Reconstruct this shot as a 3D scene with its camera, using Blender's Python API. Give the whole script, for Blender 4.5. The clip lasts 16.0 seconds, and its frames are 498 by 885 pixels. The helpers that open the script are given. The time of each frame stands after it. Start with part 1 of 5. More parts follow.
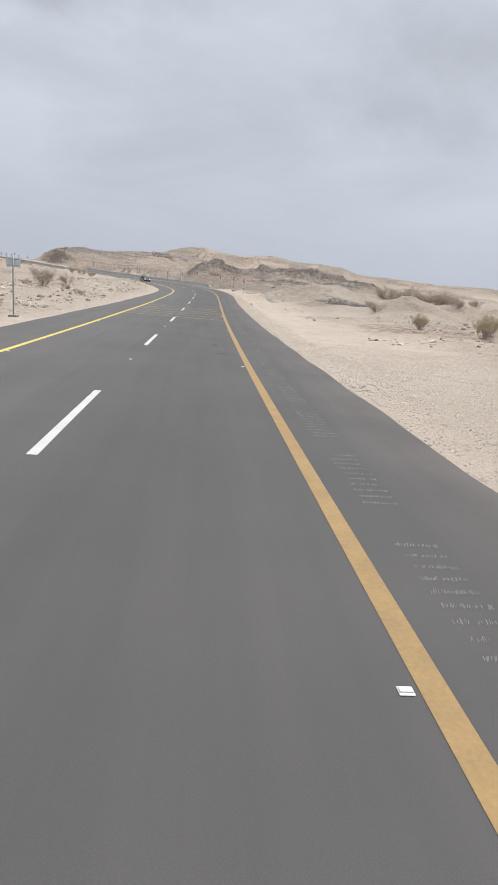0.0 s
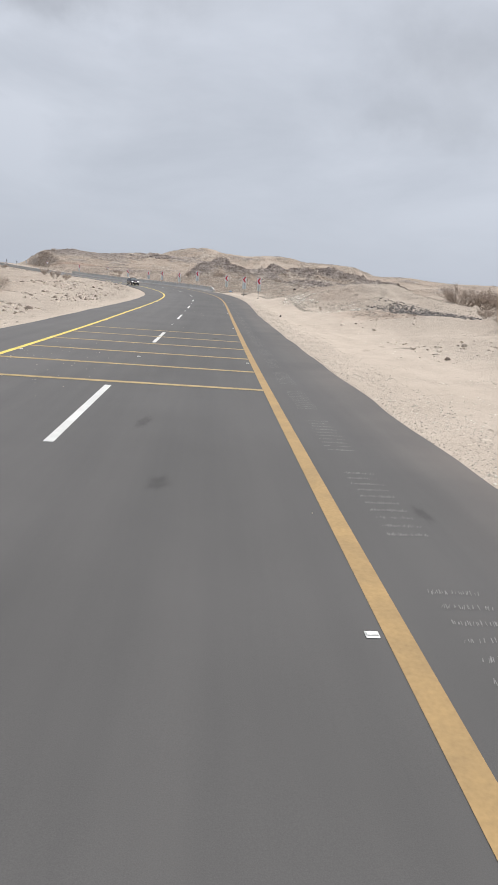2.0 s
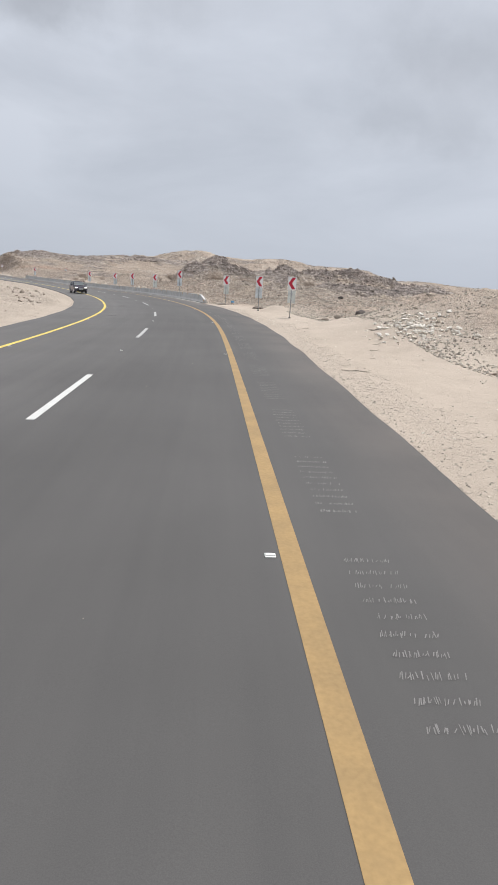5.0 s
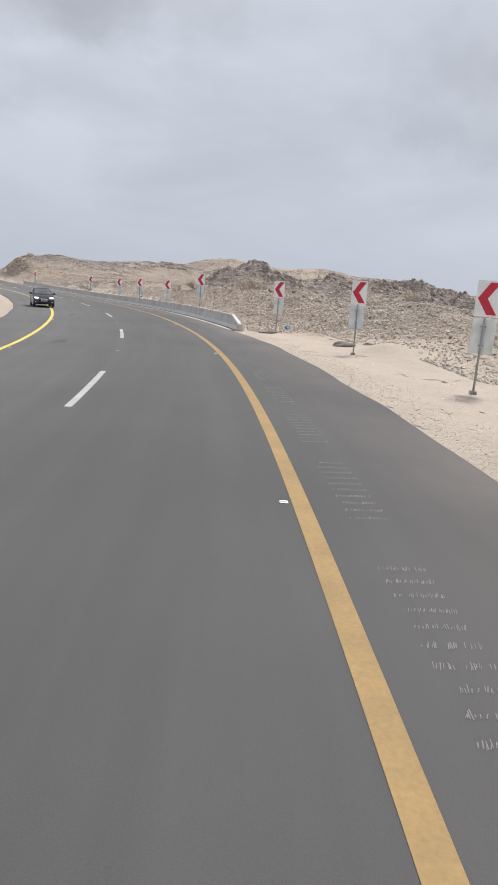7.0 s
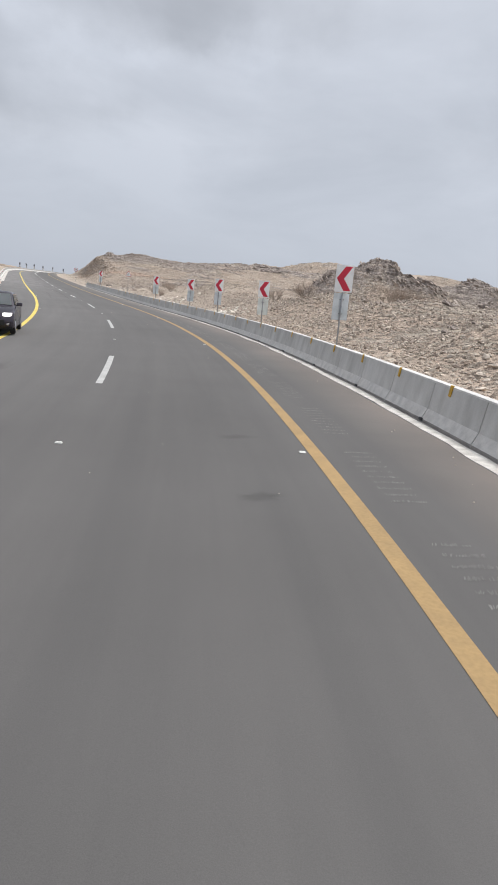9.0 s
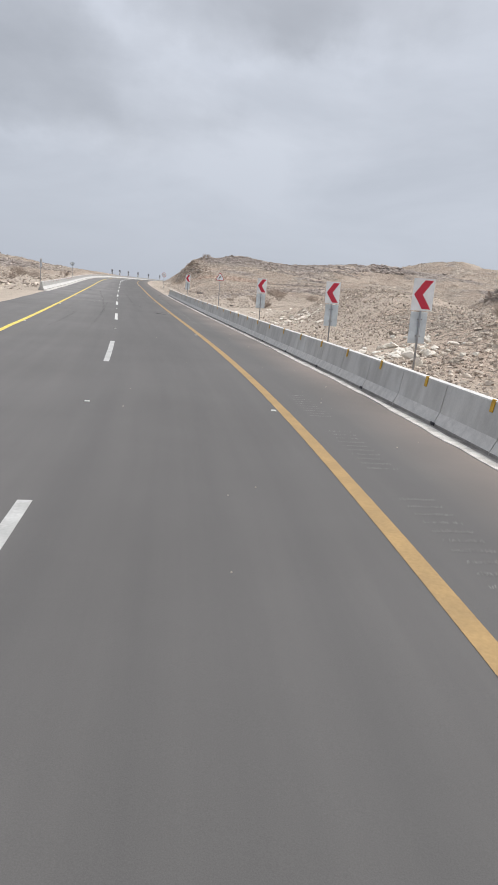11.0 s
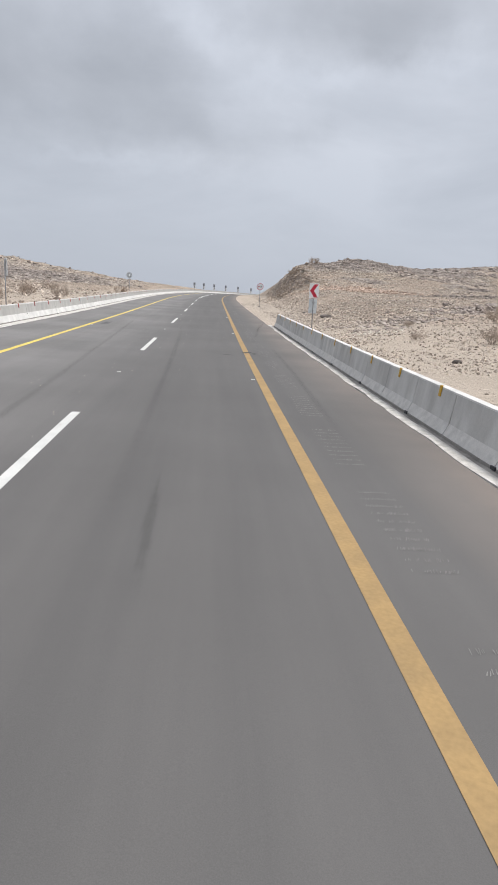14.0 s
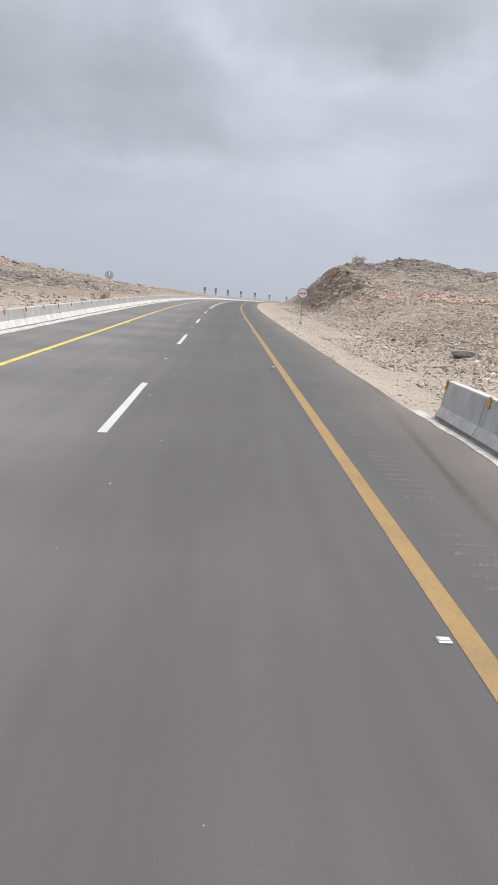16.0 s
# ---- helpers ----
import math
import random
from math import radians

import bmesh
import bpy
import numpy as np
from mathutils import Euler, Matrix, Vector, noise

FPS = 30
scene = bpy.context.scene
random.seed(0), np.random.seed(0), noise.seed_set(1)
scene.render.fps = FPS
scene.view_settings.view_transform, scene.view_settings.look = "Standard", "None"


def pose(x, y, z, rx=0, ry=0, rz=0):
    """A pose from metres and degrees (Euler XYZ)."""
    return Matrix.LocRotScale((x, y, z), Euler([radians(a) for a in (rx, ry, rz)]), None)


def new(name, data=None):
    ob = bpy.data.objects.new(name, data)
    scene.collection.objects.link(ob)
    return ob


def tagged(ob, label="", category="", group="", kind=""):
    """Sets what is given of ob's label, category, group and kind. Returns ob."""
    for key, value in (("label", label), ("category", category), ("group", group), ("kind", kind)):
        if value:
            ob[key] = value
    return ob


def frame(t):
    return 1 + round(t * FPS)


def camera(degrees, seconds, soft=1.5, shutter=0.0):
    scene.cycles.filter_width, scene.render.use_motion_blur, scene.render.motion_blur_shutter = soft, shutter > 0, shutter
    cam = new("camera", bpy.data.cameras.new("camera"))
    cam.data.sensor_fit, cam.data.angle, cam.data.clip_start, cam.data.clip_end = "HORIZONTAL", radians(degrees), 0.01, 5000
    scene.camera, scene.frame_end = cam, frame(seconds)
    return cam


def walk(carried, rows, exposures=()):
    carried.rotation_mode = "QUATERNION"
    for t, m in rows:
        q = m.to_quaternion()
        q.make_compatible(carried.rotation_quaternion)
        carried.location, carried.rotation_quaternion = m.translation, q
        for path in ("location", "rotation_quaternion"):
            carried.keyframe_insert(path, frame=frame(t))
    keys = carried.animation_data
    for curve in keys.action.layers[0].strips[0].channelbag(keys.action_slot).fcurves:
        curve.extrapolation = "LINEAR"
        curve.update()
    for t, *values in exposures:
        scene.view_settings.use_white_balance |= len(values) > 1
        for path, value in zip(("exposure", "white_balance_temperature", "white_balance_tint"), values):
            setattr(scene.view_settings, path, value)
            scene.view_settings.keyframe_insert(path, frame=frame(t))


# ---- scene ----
cam = camera(42.72, 16.0, 1.35)
PATH = [
    (0.0, pose(-1.490, -17.994, 2.456, 76.131, -4.299, -3.781)),
    (0.5, pose(-1.476, -10.061, 2.378, 75.975, -3.769, -3.931)),
    (1.0, pose(-1.453, -1.943, 2.299, 75.944, -3.616, -3.771)),
    (1.5, pose(-1.430, 6.166, 2.228, 76.268, -3.713, -3.569)),
    (2.0, pose(-1.384, 14.240, 2.175, 76.359, -3.391, -3.534)),
    (2.5, pose(-1.306, 21.986, 2.140, 76.284, -3.118, -3.797)),
    (3.0, pose(-1.155, 29.876, 2.121, 76.727, -2.813, -3.996)),
    (3.5, pose(-0.996, 37.933, 2.117, 76.491, -3.165, -4.400)),
    (4.0, pose(-0.765, 46.024, 2.138, 76.687, -2.965, -4.612)),
    (4.5, pose(-0.557, 54.148, 2.184, 76.813, -2.900, -4.246)),
    (5, pose(-0.379, 62.305, 2.253, 76.924, -2.931, -3.828)),
    (5.5, pose(-0.255, 70.406, 2.339, 76.992, -3.201, -3.338)),
    (6, pose(-0.211, 78.362, 2.440, 77.058, -3.466, -2.809)),
    (6.5, pose(-0.291, 86.081, 2.553, 77.121, -3.720, -1.986)),
    (7.0, pose(-0.536, 93.555, 2.675, 77.709, -3.885, -0.926)),
    (7.5, pose(-0.994, 101.193, 2.805, 77.496, -4.452, 0.438)),
    (8.0, pose(-1.729, 108.836, 2.939, 77.441, -5.182, 2.280)),
    (8.5, pose(-2.770, 116.391, 3.076, 77.404, -5.041, 4.632)),
    (9.0, pose(-4.124, 123.789, 3.222, 77.581, -5.129, 7.034)),
    (9.5, pose(-5.667, 131.041, 3.369, 77.542, -4.761, 9.727)),
    (10, pose(-7.528, 138.220, 3.508, 77.423, -4.668, 11.634)),
    (10.5, pose(-9.693, 145.299, 3.640, 77.304, -4.576, 13.708)),
    (11, pose(-12.142, 152.273, 3.775, 77.247, -4.275, 15.874)),
    (11.5, pose(-14.834, 159.162, 3.922, 77.237, -3.817, 17.812)),
    (12.0, pose(-17.701, 165.996, 4.073, 77.225, -3.359, 19.431)),
    (12.5, pose(-20.689, 172.815, 4.227, 77.605, -2.199, 20.585)),
    (13.0, pose(-23.797, 179.497, 4.372, 77.760, -2.286, 21.859)),
    (13.5, pose(-27.071, 186.136, 4.522, 77.921, -2.426, 22.977)),
    (14.0, pose(-30.481, 192.763, 4.683, 77.767, -2.771, 23.716)),
    (14.5, pose(-33.894, 199.374, 4.852, 78.020, -2.518, 24.378)),
    (15.0, pose(-37.357, 205.815, 5.030, 78.094, -2.786, 24.901)),
    (15.5, pose(-40.752, 212.068, 5.209, 78.149, -3.025, 24.807)),
    (16.0, pose(-44.063, 218.273, 5.391, 78.204, -3.265, 24.689)),
]
walk(cam, PATH, [(0.0, 0.15), (16.0, 0.15)])

# the road's line: bend per km every 15 m, grade and crossfall in percent every 30 m
BEND = [-0.417, -0.140, -0.321, 0.026, 0.141, 0.180, 1.737, 5.387, 6.812, 5.197, 6.226, 5.150, 1.542, -0.062, -0.127, -0.290, -0.110, 0.087, 0.055, -0.377, -0.777, -1.067, -1.155, -1.168, -1.243, -1.417, -1.659]
GRADE = [-0.980, -0.174, 0.954, 1.736, 2.006, 1.612, 1.932, 2.406, 2.682, 2.939, 2.822, 2.659, 2.517, 2.373]
CROSS = [-0.027, -1.119, -1.065, 1.218, 2.805, 1.735, -1.969, -1.706, -1.892, -2.587, -2.549, -1.736, -0.909, -0.143]

# ---- light ----
SUN_EL, SUN_AZ = radians(58), radians(150)   # high hazy sun behind thin cloud
world = bpy.data.worlds.new("world")
scene.world = world
world.use_nodes = True
wn, wl = world.node_tree.nodes, world.node_tree.links
wn.clear()
w_out = wn.new("ShaderNodeOutputWorld")
w_bg = wn.new("ShaderNodeBackground")
w_sky = wn.new("ShaderNodeTexSky")
w_sky.sky_type = "NISHITA"
w_sky.sun_disc = False
w_sky.sun_elevation, w_sky.sun_rotation = SUN_EL, SUN_AZ
w_sky.air_density, w_sky.dust_density = 1.0, 4.0
w_scale = wn.new("ShaderNodeVectorMath")
w_scale.operation = "SCALE"
w_scale.inputs["Scale"].default_value = 0.08
wl.new(w_sky.outputs[0], w_scale.inputs[0])
w_tc = wn.new("ShaderNodeTexCoord")
w_sep = wn.new("ShaderNodeSeparateXYZ")
wl.new(w_tc.outputs["Generated"], w_sep.inputs[0])
# clouds lie in a flat layer: direction divided by height
w_h = wn.new("ShaderNodeMath"); w_h.operation = "MAXIMUM"; w_h.inputs[1].default_value = 0.0
wl.new(w_sep.outputs["Z"], w_h.inputs[0])
w_h2 = wn.new("ShaderNodeMath"); w_h2.operation = "ADD"; w_h2.inputs[1].default_value = 0.26
wl.new(w_h.outputs[0], w_h2.inputs[0])
w_div = wn.new("ShaderNodeVectorMath"); w_div.operation = "DIVIDE"
wl.new(w_tc.outputs["Generated"], w_div.inputs[0])
w_cmb = wn.new("ShaderNodeCombineXYZ")
for k in range(3):
    wl.new(w_h2.outputs[0], w_cmb.inputs[k])
wl.new(w_cmb.outputs[0], w_div.inputs[1])
w_n = wn.new("ShaderNodeTexNoise")
w_n.inputs["Scale"].default_value = 1.25
w_n.inputs["Detail"].default_value = 7.0
w_n.inputs["Roughness"].default_value = 0.56
w_n.inputs["Distortion"].default_value = 0.35
wl.new(w_div.outputs[0], w_n.inputs["Vector"])
w_rmp = wn.new("ShaderNodeValToRGB")
w_rmp.color_ramp.elements[0].position, w_rmp.color_ramp.elements[0].color = 0.35, (0.525, 0.560, 0.628, 1)
w_rmp.color_ramp.elements[1].position, w_rmp.color_ramp.elements[1].color = 0.67, (0.655, 0.692, 0.768, 1)
wl.new(w_n.outputs["Fac"], w_rmp.inputs[0])
# haze towards the horizon
w_hz = wn.new("ShaderNodeMapRange")
w_hz.inputs["From Min"].default_value, w_hz.inputs["From Max"].default_value = 0.02, 0.22
w_hz.inputs["To Min"].default_value, w_hz.inputs["To Max"].default_value = 1.0, 0.0
wl.new(w_sep.outputs["Z"], w_hz.inputs["Value"])
w_mixh = wn.new("ShaderNodeMix"); w_mixh.data_type = "RGBA"
wl.new(w_hz.outputs[0], w_mixh.inputs["Factor"])
wl.new(w_rmp.outputs[0], w_mixh.inputs["A"])
w_mixh.inputs["B"].default_value = (0.525, 0.565, 0.645, 1)
w_mix = wn.new("ShaderNodeMix"); w_mix.data_type = "RGBA"
w_mix.inputs["Factor"].default_value = 0.90
wl.new(w_scale.outputs[0], w_mix.inputs["A"])
wl.new(w_mixh.outputs["Result"], w_mix.inputs["B"])
# brighter on the sun's side
w_side = wn.new("ShaderNodeMath"); w_side.operation = "MULTIPLY_ADD"
w_side.inputs[1].default_value, w_side.inputs[2].default_value = 0.08, 0.965
wl.new(w_sep.outputs["X"], w_side.inputs[0])
w_fin = wn.new("ShaderNodeVectorMath"); w_fin.operation = "SCALE"


def w_math(op, a, b=None, c=None):
    k = wn.new("ShaderNodeMath")
    k.operation = op
    for i, v in enumerate((a, b, c)):
        if isinstance(v, (int, float)):
            k.inputs[i].default_value = v
        elif v is not None:
            wl.new(v, k.inputs[i])
    return k.outputs[0]


# cloud masses and breaks: degrees to the left of the y axis, degrees up, half widths, strength; ragged by noise
CLOUDS = [(-20, 17.5, 6.5, 4.0, -0.20), (-15, 13.2, 5, 1.2, -0.06), (13, 22.2, 10, 2.6, -0.22), (11, 19.6, 3.5, 1.4, -0.08), (36, 16.0, 6.5, 3.6, -0.15), (28, 13.5, 5, 1.8, -0.09),
          (29, 20.3, 2.6, 1.8, 0.13), (19, 17.4, 4.0, 0.9, 0.08), (8, 17.0, 2.5, 0.8, 0.06), (36, 10.6, 5, 0.6, 0.07), (24, 18.0, 1.6, 1.0, 0.06), (46, 18, 5, 5, -0.10), (-4, 19, 6, 4, 0.03), (19, 13.6, 2.2, 0.8, -0.06), (60, 25, 14, 9, -0.18), (-45, 24, 13, 8, -0.15),
          (-90, 32, 25, 14, -0.12), (110, 30, 30, 16, -0.12), (180, 40, 40, 20, -0.08)]
w_ragged = wn.new("ShaderNodeTexNoise")
w_ragged.inputs["Scale"].default_value, w_ragged.inputs["Detail"].default_value, w_ragged.inputs["Roughness"].default_value = 7.0, 6.0, 0.58
wl.new(w_tc.outputs["Generated"], w_ragged.inputs["Vector"])
w_rag = wn.new("ShaderNodeSeparateColor")
wl.new(w_ragged.outputs["Color"], w_rag.inputs[0])
w_az = w_math("MULTIPLY", w_math("ARCTAN2", w_math("MULTIPLY", w_sep.outputs["X"], -1.0), w_sep.outputs["Y"]), 57.2958)
w_az = w_math("ADD", w_az, w_math("MULTIPLY_ADD", w_rag.outputs[0], 16.0, -8.0))
w_el = w_math("MULTIPLY", w_math("ARCSINE", w_sep.outputs["Z"]), 57.2958)
w_el = w_math("ADD", w_el, w_math("MULTIPLY_ADD", w_rag.outputs[1], 9.0, -4.5))
w_sum = w_side.outputs[0]
for c_az, c_el, c_w, c_h, c_k in CLOUDS:
    d1 = w_math("POWER", w_math("ABSOLUTE", w_math("MULTIPLY_ADD", w_az, 1 / c_w, -c_az / c_w)), 2.0)
    d2 = w_math("POWER", w_math("ABSOLUTE", w_math("MULTIPLY_ADD", w_el, 1 / c_h, -c_el / c_h)), 2.0)
    w_sum = w_math("MULTIPLY_ADD", w_math("EXPONENT", w_math("MULTIPLY", w_math("ADD", d1, d2), -0.8)), c_k, w_sum)
wl.new(w_mix.outputs["Result"], w_fin.inputs[0])
wl.new(w_sum, w_fin.inputs["Scale"])
wl.new(w_fin.outputs[0], w_bg.inputs["Color"])
w_bg.inputs["Strength"].default_value = 1.0
wl.new(w_bg.outputs[0], w_out.inputs[0])

sun_data = bpy.data.lights.new("sun", "SUN")
sun_data.energy, sun_data.angle, sun_data.color = 2.8, radians(12), (1.0, 0.965, 0.91)
sun = new("sun", sun_data)
sun.rotation_euler = (radians(90) - SUN_EL, 0, SUN_AZ)


# ---- materials ----
def material(name, color, rough=0.8, metal=0.0, spec=0.4, scale=6.0, vary=0.12, fine=60.0, fine_vary=0.1,
             bump=0.15, bump_dist=0.02, tint=None, obj_vary=0.0, coords="Object", stretch=None):
    """A surface with variation at two scales, in metres, and fine relief."""
    m = bpy.data.materials.new(name)
    m.use_nodes = True
    n, l = m.node_tree.nodes, m.node_tree.links
    b = n["Principled BSDF"]
    tc = n.new("ShaderNodeTexCoord")
    n1 = n.new("ShaderNodeTexNoise"); n1.inputs["Scale"].default_value = scale; n1.inputs["Detail"].default_value = 6
    n2 = n.new("ShaderNodeTexNoise"); n2.inputs["Scale"].default_value = fine; n2.inputs["Detail"].default_value = 4
    for k in (n1, n2):
        l.new(tc.outputs[coords], k.inputs["Vector"])
    if stretch:
        mp = n.new("ShaderNodeMapping"); mp.inputs["Scale"].default_value = stretch
        l.new(tc.outputs[coords], mp.inputs["Vector"]); l.new(mp.outputs[0], n1.inputs["Vector"])
    mx = n.new("ShaderNodeMix"); mx.data_type = "RGBA"
    c = Vector(color)
    t = Vector(tint) if tint else c * 0.75
    mx.inputs["A"].default_value = (*(c * (1 + vary)), 1)
    mx.inputs["B"].default_value = (*(c * (1 - vary) * 0.6 + t * 0.4), 1)
    rp = n.new("ShaderNodeMapRange")
    rp.inputs["From Min"].default_value, rp.inputs["From Max"].default_value = 0.35, 0.65
    l.new(n1.outputs["Fac"], rp.inputs["Value"])
    l.new(rp.outputs[0], mx.inputs["Factor"])
    br = n.new("ShaderNodeMath"); br.operation = "MULTIPLY_ADD"
    br.inputs[1].default_value, br.inputs[2].default_value = 2 * fine_vary, 1 - fine_vary
    l.new(n2.outputs["Fac"], br.inputs[0])
    sc = n.new("ShaderNodeVectorMath"); sc.operation = "SCALE"
    l.new(mx.outputs["Result"], sc.inputs[0])
    last = br.outputs[0]
    if obj_vary:
        oi = n.new("ShaderNodeObjectInfo")
        ov = n.new("ShaderNodeMath"); ov.operation = "MULTIPLY_ADD"
        ov.inputs[1].default_value, ov.inputs[2].default_value = 2 * obj_vary, 1 - obj_vary
        l.new(oi.outputs["Random"], ov.inputs[0])
        mu = n.new("ShaderNodeMath"); mu.operation = "MULTIPLY"
        l.new(ov.outputs[0], mu.inputs[0]); l.new(last, mu.inputs[1])
        last = mu.outputs[0]
    l.new(last, sc.inputs["Scale"])
    l.new(sc.outputs[0], b.inputs["Base Color"])
    b.inputs["Roughness"].default_value, b.inputs["Metallic"].default_value = rough, metal
    b.inputs["Specular IOR Level"].default_value = spec
    if bump:
        bp = n.new("ShaderNodeBump")
        bp.inputs["Strength"].default_value, bp.inputs["Distance"].default_value = bump, bump_dist
        l.new(n2.outputs["Fac"], bp.inputs["Height"])
        l.new(bp.outputs[0], b.inputs["Normal"])
    return m


def island_rock(name, a, b_, rough=0.9):
    """Loose stone: every piece takes its own shade between two colours."""
    m = bpy.data.materials.new(name)
    m.use_nodes = True
    n, l = m.node_tree.nodes, m.node_tree.links
    b = n["Principled BSDF"]
    g = n.new("ShaderNodeNewGeometry")
    mx = n.new("ShaderNodeMix"); mx.data_type = "RGBA"
    mx.inputs["A"].default_value, mx.inputs["B"].default_value = (*a, 1), (*b_, 1)
    l.new(g.outputs["Random Per Island"], mx.inputs["Factor"])
    tc = n.new("ShaderNodeTexCoord")
    nz = n.new("ShaderNodeTexNoise"); nz.inputs["Scale"].default_value = 14; nz.inputs["Detail"].default_value = 5
    l.new(tc.outputs["Object"], nz.inputs["Vector"])
    ma = n.new("ShaderNodeMath"); ma.operation = "MULTIPLY_ADD"
    ma.inputs[1].default_value, ma.inputs[2].default_value = 0.7, 0.65
    l.new(nz.outputs["Fac"], ma.inputs[0])
    sc = n.new("ShaderNodeVectorMath"); sc.operation = "SCALE"
    l.new(mx.outputs["Result"], sc.inputs[0]); l.new(ma.outputs[0], sc.inputs["Scale"])
    l.new(sc.outputs[0], b.inputs["Base Color"])
    b.inputs["Roughness"].default_value = rough
    b.inputs["Specular IOR Level"].default_value = 0.25
    bp = n.new("ShaderNodeBump"); bp.inputs["Strength"].default_value, bp.inputs["Distance"].default_value = 0.5, 0.03
    l.new(nz.outputs["Fac"], bp.inputs["Height"]); l.new(bp.outputs[0], b.inputs["Normal"])
    return m


def ground_material():
    """Desert ground: pale sand, gravelly soil and dark weathered rock, by the ground's own 'rock' and 'gravel' values."""
    m = bpy.data.materials.new("desert_ground")
    m.use_nodes = True
    n, l = m.node_tree.nodes, m.node_tree.links
    b = n["Principled BSDF"]
    tc = n.new("ShaderNodeTexCoord")

    def noise_tex(scale, detail=6, rough=0.55, kind="ShaderNodeTexNoise"):
        k = n.new(kind)
        k.inputs["Scale"].default_value = scale
        k.inputs["Detail"].default_value = detail
        k.inputs["Roughness"].default_value = rough
        l.new(tc.outputs["Object"], k.inputs["Vector"])
        return k

    def ramp(src, lo, hi):
        r = n.new("ShaderNodeMapRange")
        r.inputs["From Min"].default_value, r.inputs["From Max"].default_value = lo, hi
        l.new(src, r.inputs["Value"])
        return r.outputs[0]

    def mixc(f, a, c):
        x = n.new("ShaderNodeMix"); x.data_type = "RGBA"
        l.new(f, x.inputs["Factor"])
        for s, v in (("A", a), ("B", c)):
            if isinstance(v, tuple):
                x.inputs[s].default_value = (*v, 1)
            else:
                l.new(v, x.inputs[s])
        return x.outputs["Result"]

    def math_(op, a, c):
        x = n.new("ShaderNodeMath"); x.operation = op
        for i, v in enumerate((a, c)):
            if isinstance(v, (int, float)):
                x.inputs[i].default_value = v
            else:
                l.new(v, x.inputs[i])
        return x.outputs[0]

    def cells(scale, vec):
        v = n.new("ShaderNodeTexVoronoi"); v.inputs["Scale"].default_value = scale
        l.new(vec, v.inputs["Vector"])
        s = n.new("ShaderNodeSeparateColor"); l.new(v.outputs["Color"], s.inputs[0])
        return v.outputs["Distance"], s.outputs[0], s.outputs[1]

    big, mid, fine = noise_tex(0.09), noise_tex(0.7, 8, 0.62), noise_tex(9.0, 8, 0.7)
    grit = noise_tex(45.0, 3, 0.6)
    # uneven coordinates, so that blocks and pebbles have no regular outline
    wv = n.new("ShaderNodeVectorMath"); wv.operation = "SCALE"; wv.inputs["Scale"].default_value = 0.5
    l.new(mid.outputs["Color"], wv.inputs[0])
    wa = n.new("ShaderNodeVectorMath"); wa.operation = "ADD"
    l.new(tc.outputs["Object"], wa.inputs[0]); l.new(wv.outputs[0], wa.inputs[1])
    warp = wa.outputs[0]
    da, a1, a2 = cells(1.1, warp)
    db, b1, b2 = cells(4.2, warp)
    dc, c1, c2 = cells(13.0, warp)
    dd, d1, d2 = cells(27.0, warp)
    sand = mixc(ramp(big.outputs["Fac"], 0.35, 0.65), (0.575, 0.49, 0.412), (0.525, 0.445, 0.372))
    sand = mixc(ramp(mid.outputs["Fac"], 0.45, 0.80), sand, (0.475, 0.40, 0.33))
    # gravel in three sizes, light and dark
    gat = n.new("ShaderNodeAttribute"); gat.attribute_name = "gravel"
    soil, relief = sand, None
    for dist, pick, shade, share in ((dd, d2, d1, 0.50), (dc, c2, c1, 0.36), (db, b2, b1, 0.13)):
        lump = math_("MULTIPLY", ramp(dist, 0.50, 0.36), ramp(math_("ADD", pick, math_("MULTIPLY", gat.outputs["Fac"], share)), 0.98, 1.04))
        soil = mixc(math_("MULTIPLY", lump, 0.62), soil, mixc(shade, (0.27, 0.228, 0.19), (0.80, 0.715, 0.61)))
        relief = lump if relief is None else math_("MAXIMUM", relief, lump)
    rat = n.new("ShaderNodeAttribute"); rat.attribute_name = "rock"
    hs = n.new("ShaderNodeVectorMath"); hs.operation = "MULTIPLY"; hs.inputs[1].default_value = (0.85, 0.80, 0.775)
    l.new(soil, hs.inputs[0])
    chips = n.new("ShaderNodeVectorMath"); chips.operation = "SCALE"
    l.new(hs.outputs[0], chips.inputs[0])
    l.new(math_("MULTIPLY", math_("ADD", math_("MULTIPLY", b1, 0.30), math_("ADD", math_("MULTIPLY", fine.outputs["Fac"], 1.1), 0.34)), math_("ADD", math_("MULTIPLY", c1, 0.42), 0.80)), chips.inputs["Scale"])
    soil = mixc(ramp(rat.outputs["Fac"], 0.02, 0.30), soil, chips.outputs[0])          # browner soil on the stony slopes
    mp = n.new("ShaderNodeMapping"); mp.inputs["Rotation"].default_value = (0.35, 0.25, 0.0); mp.inputs["Scale"].default_value = (0.35, 0.35, 2.6)
    l.new(warp, mp.inputs["Vector"])
    strata = n.new("ShaderNodeTexNoise"); strata.inputs["Scale"].default_value = 1.1; strata.inputs["Detail"].default_value = 9; strata.inputs["Roughness"].default_value = 0.68
    l.new(mp.outputs[0], strata.inputs["Vector"])
    dat = n.new("ShaderNodeAttribute"); dat.attribute_name = "dark"
    layer = ramp(strata.outputs["Fac"], 0.36, 0.62)
    brown = mixc(layer, (0.32, 0.27, 0.23), (0.62, 0.535, 0.45))
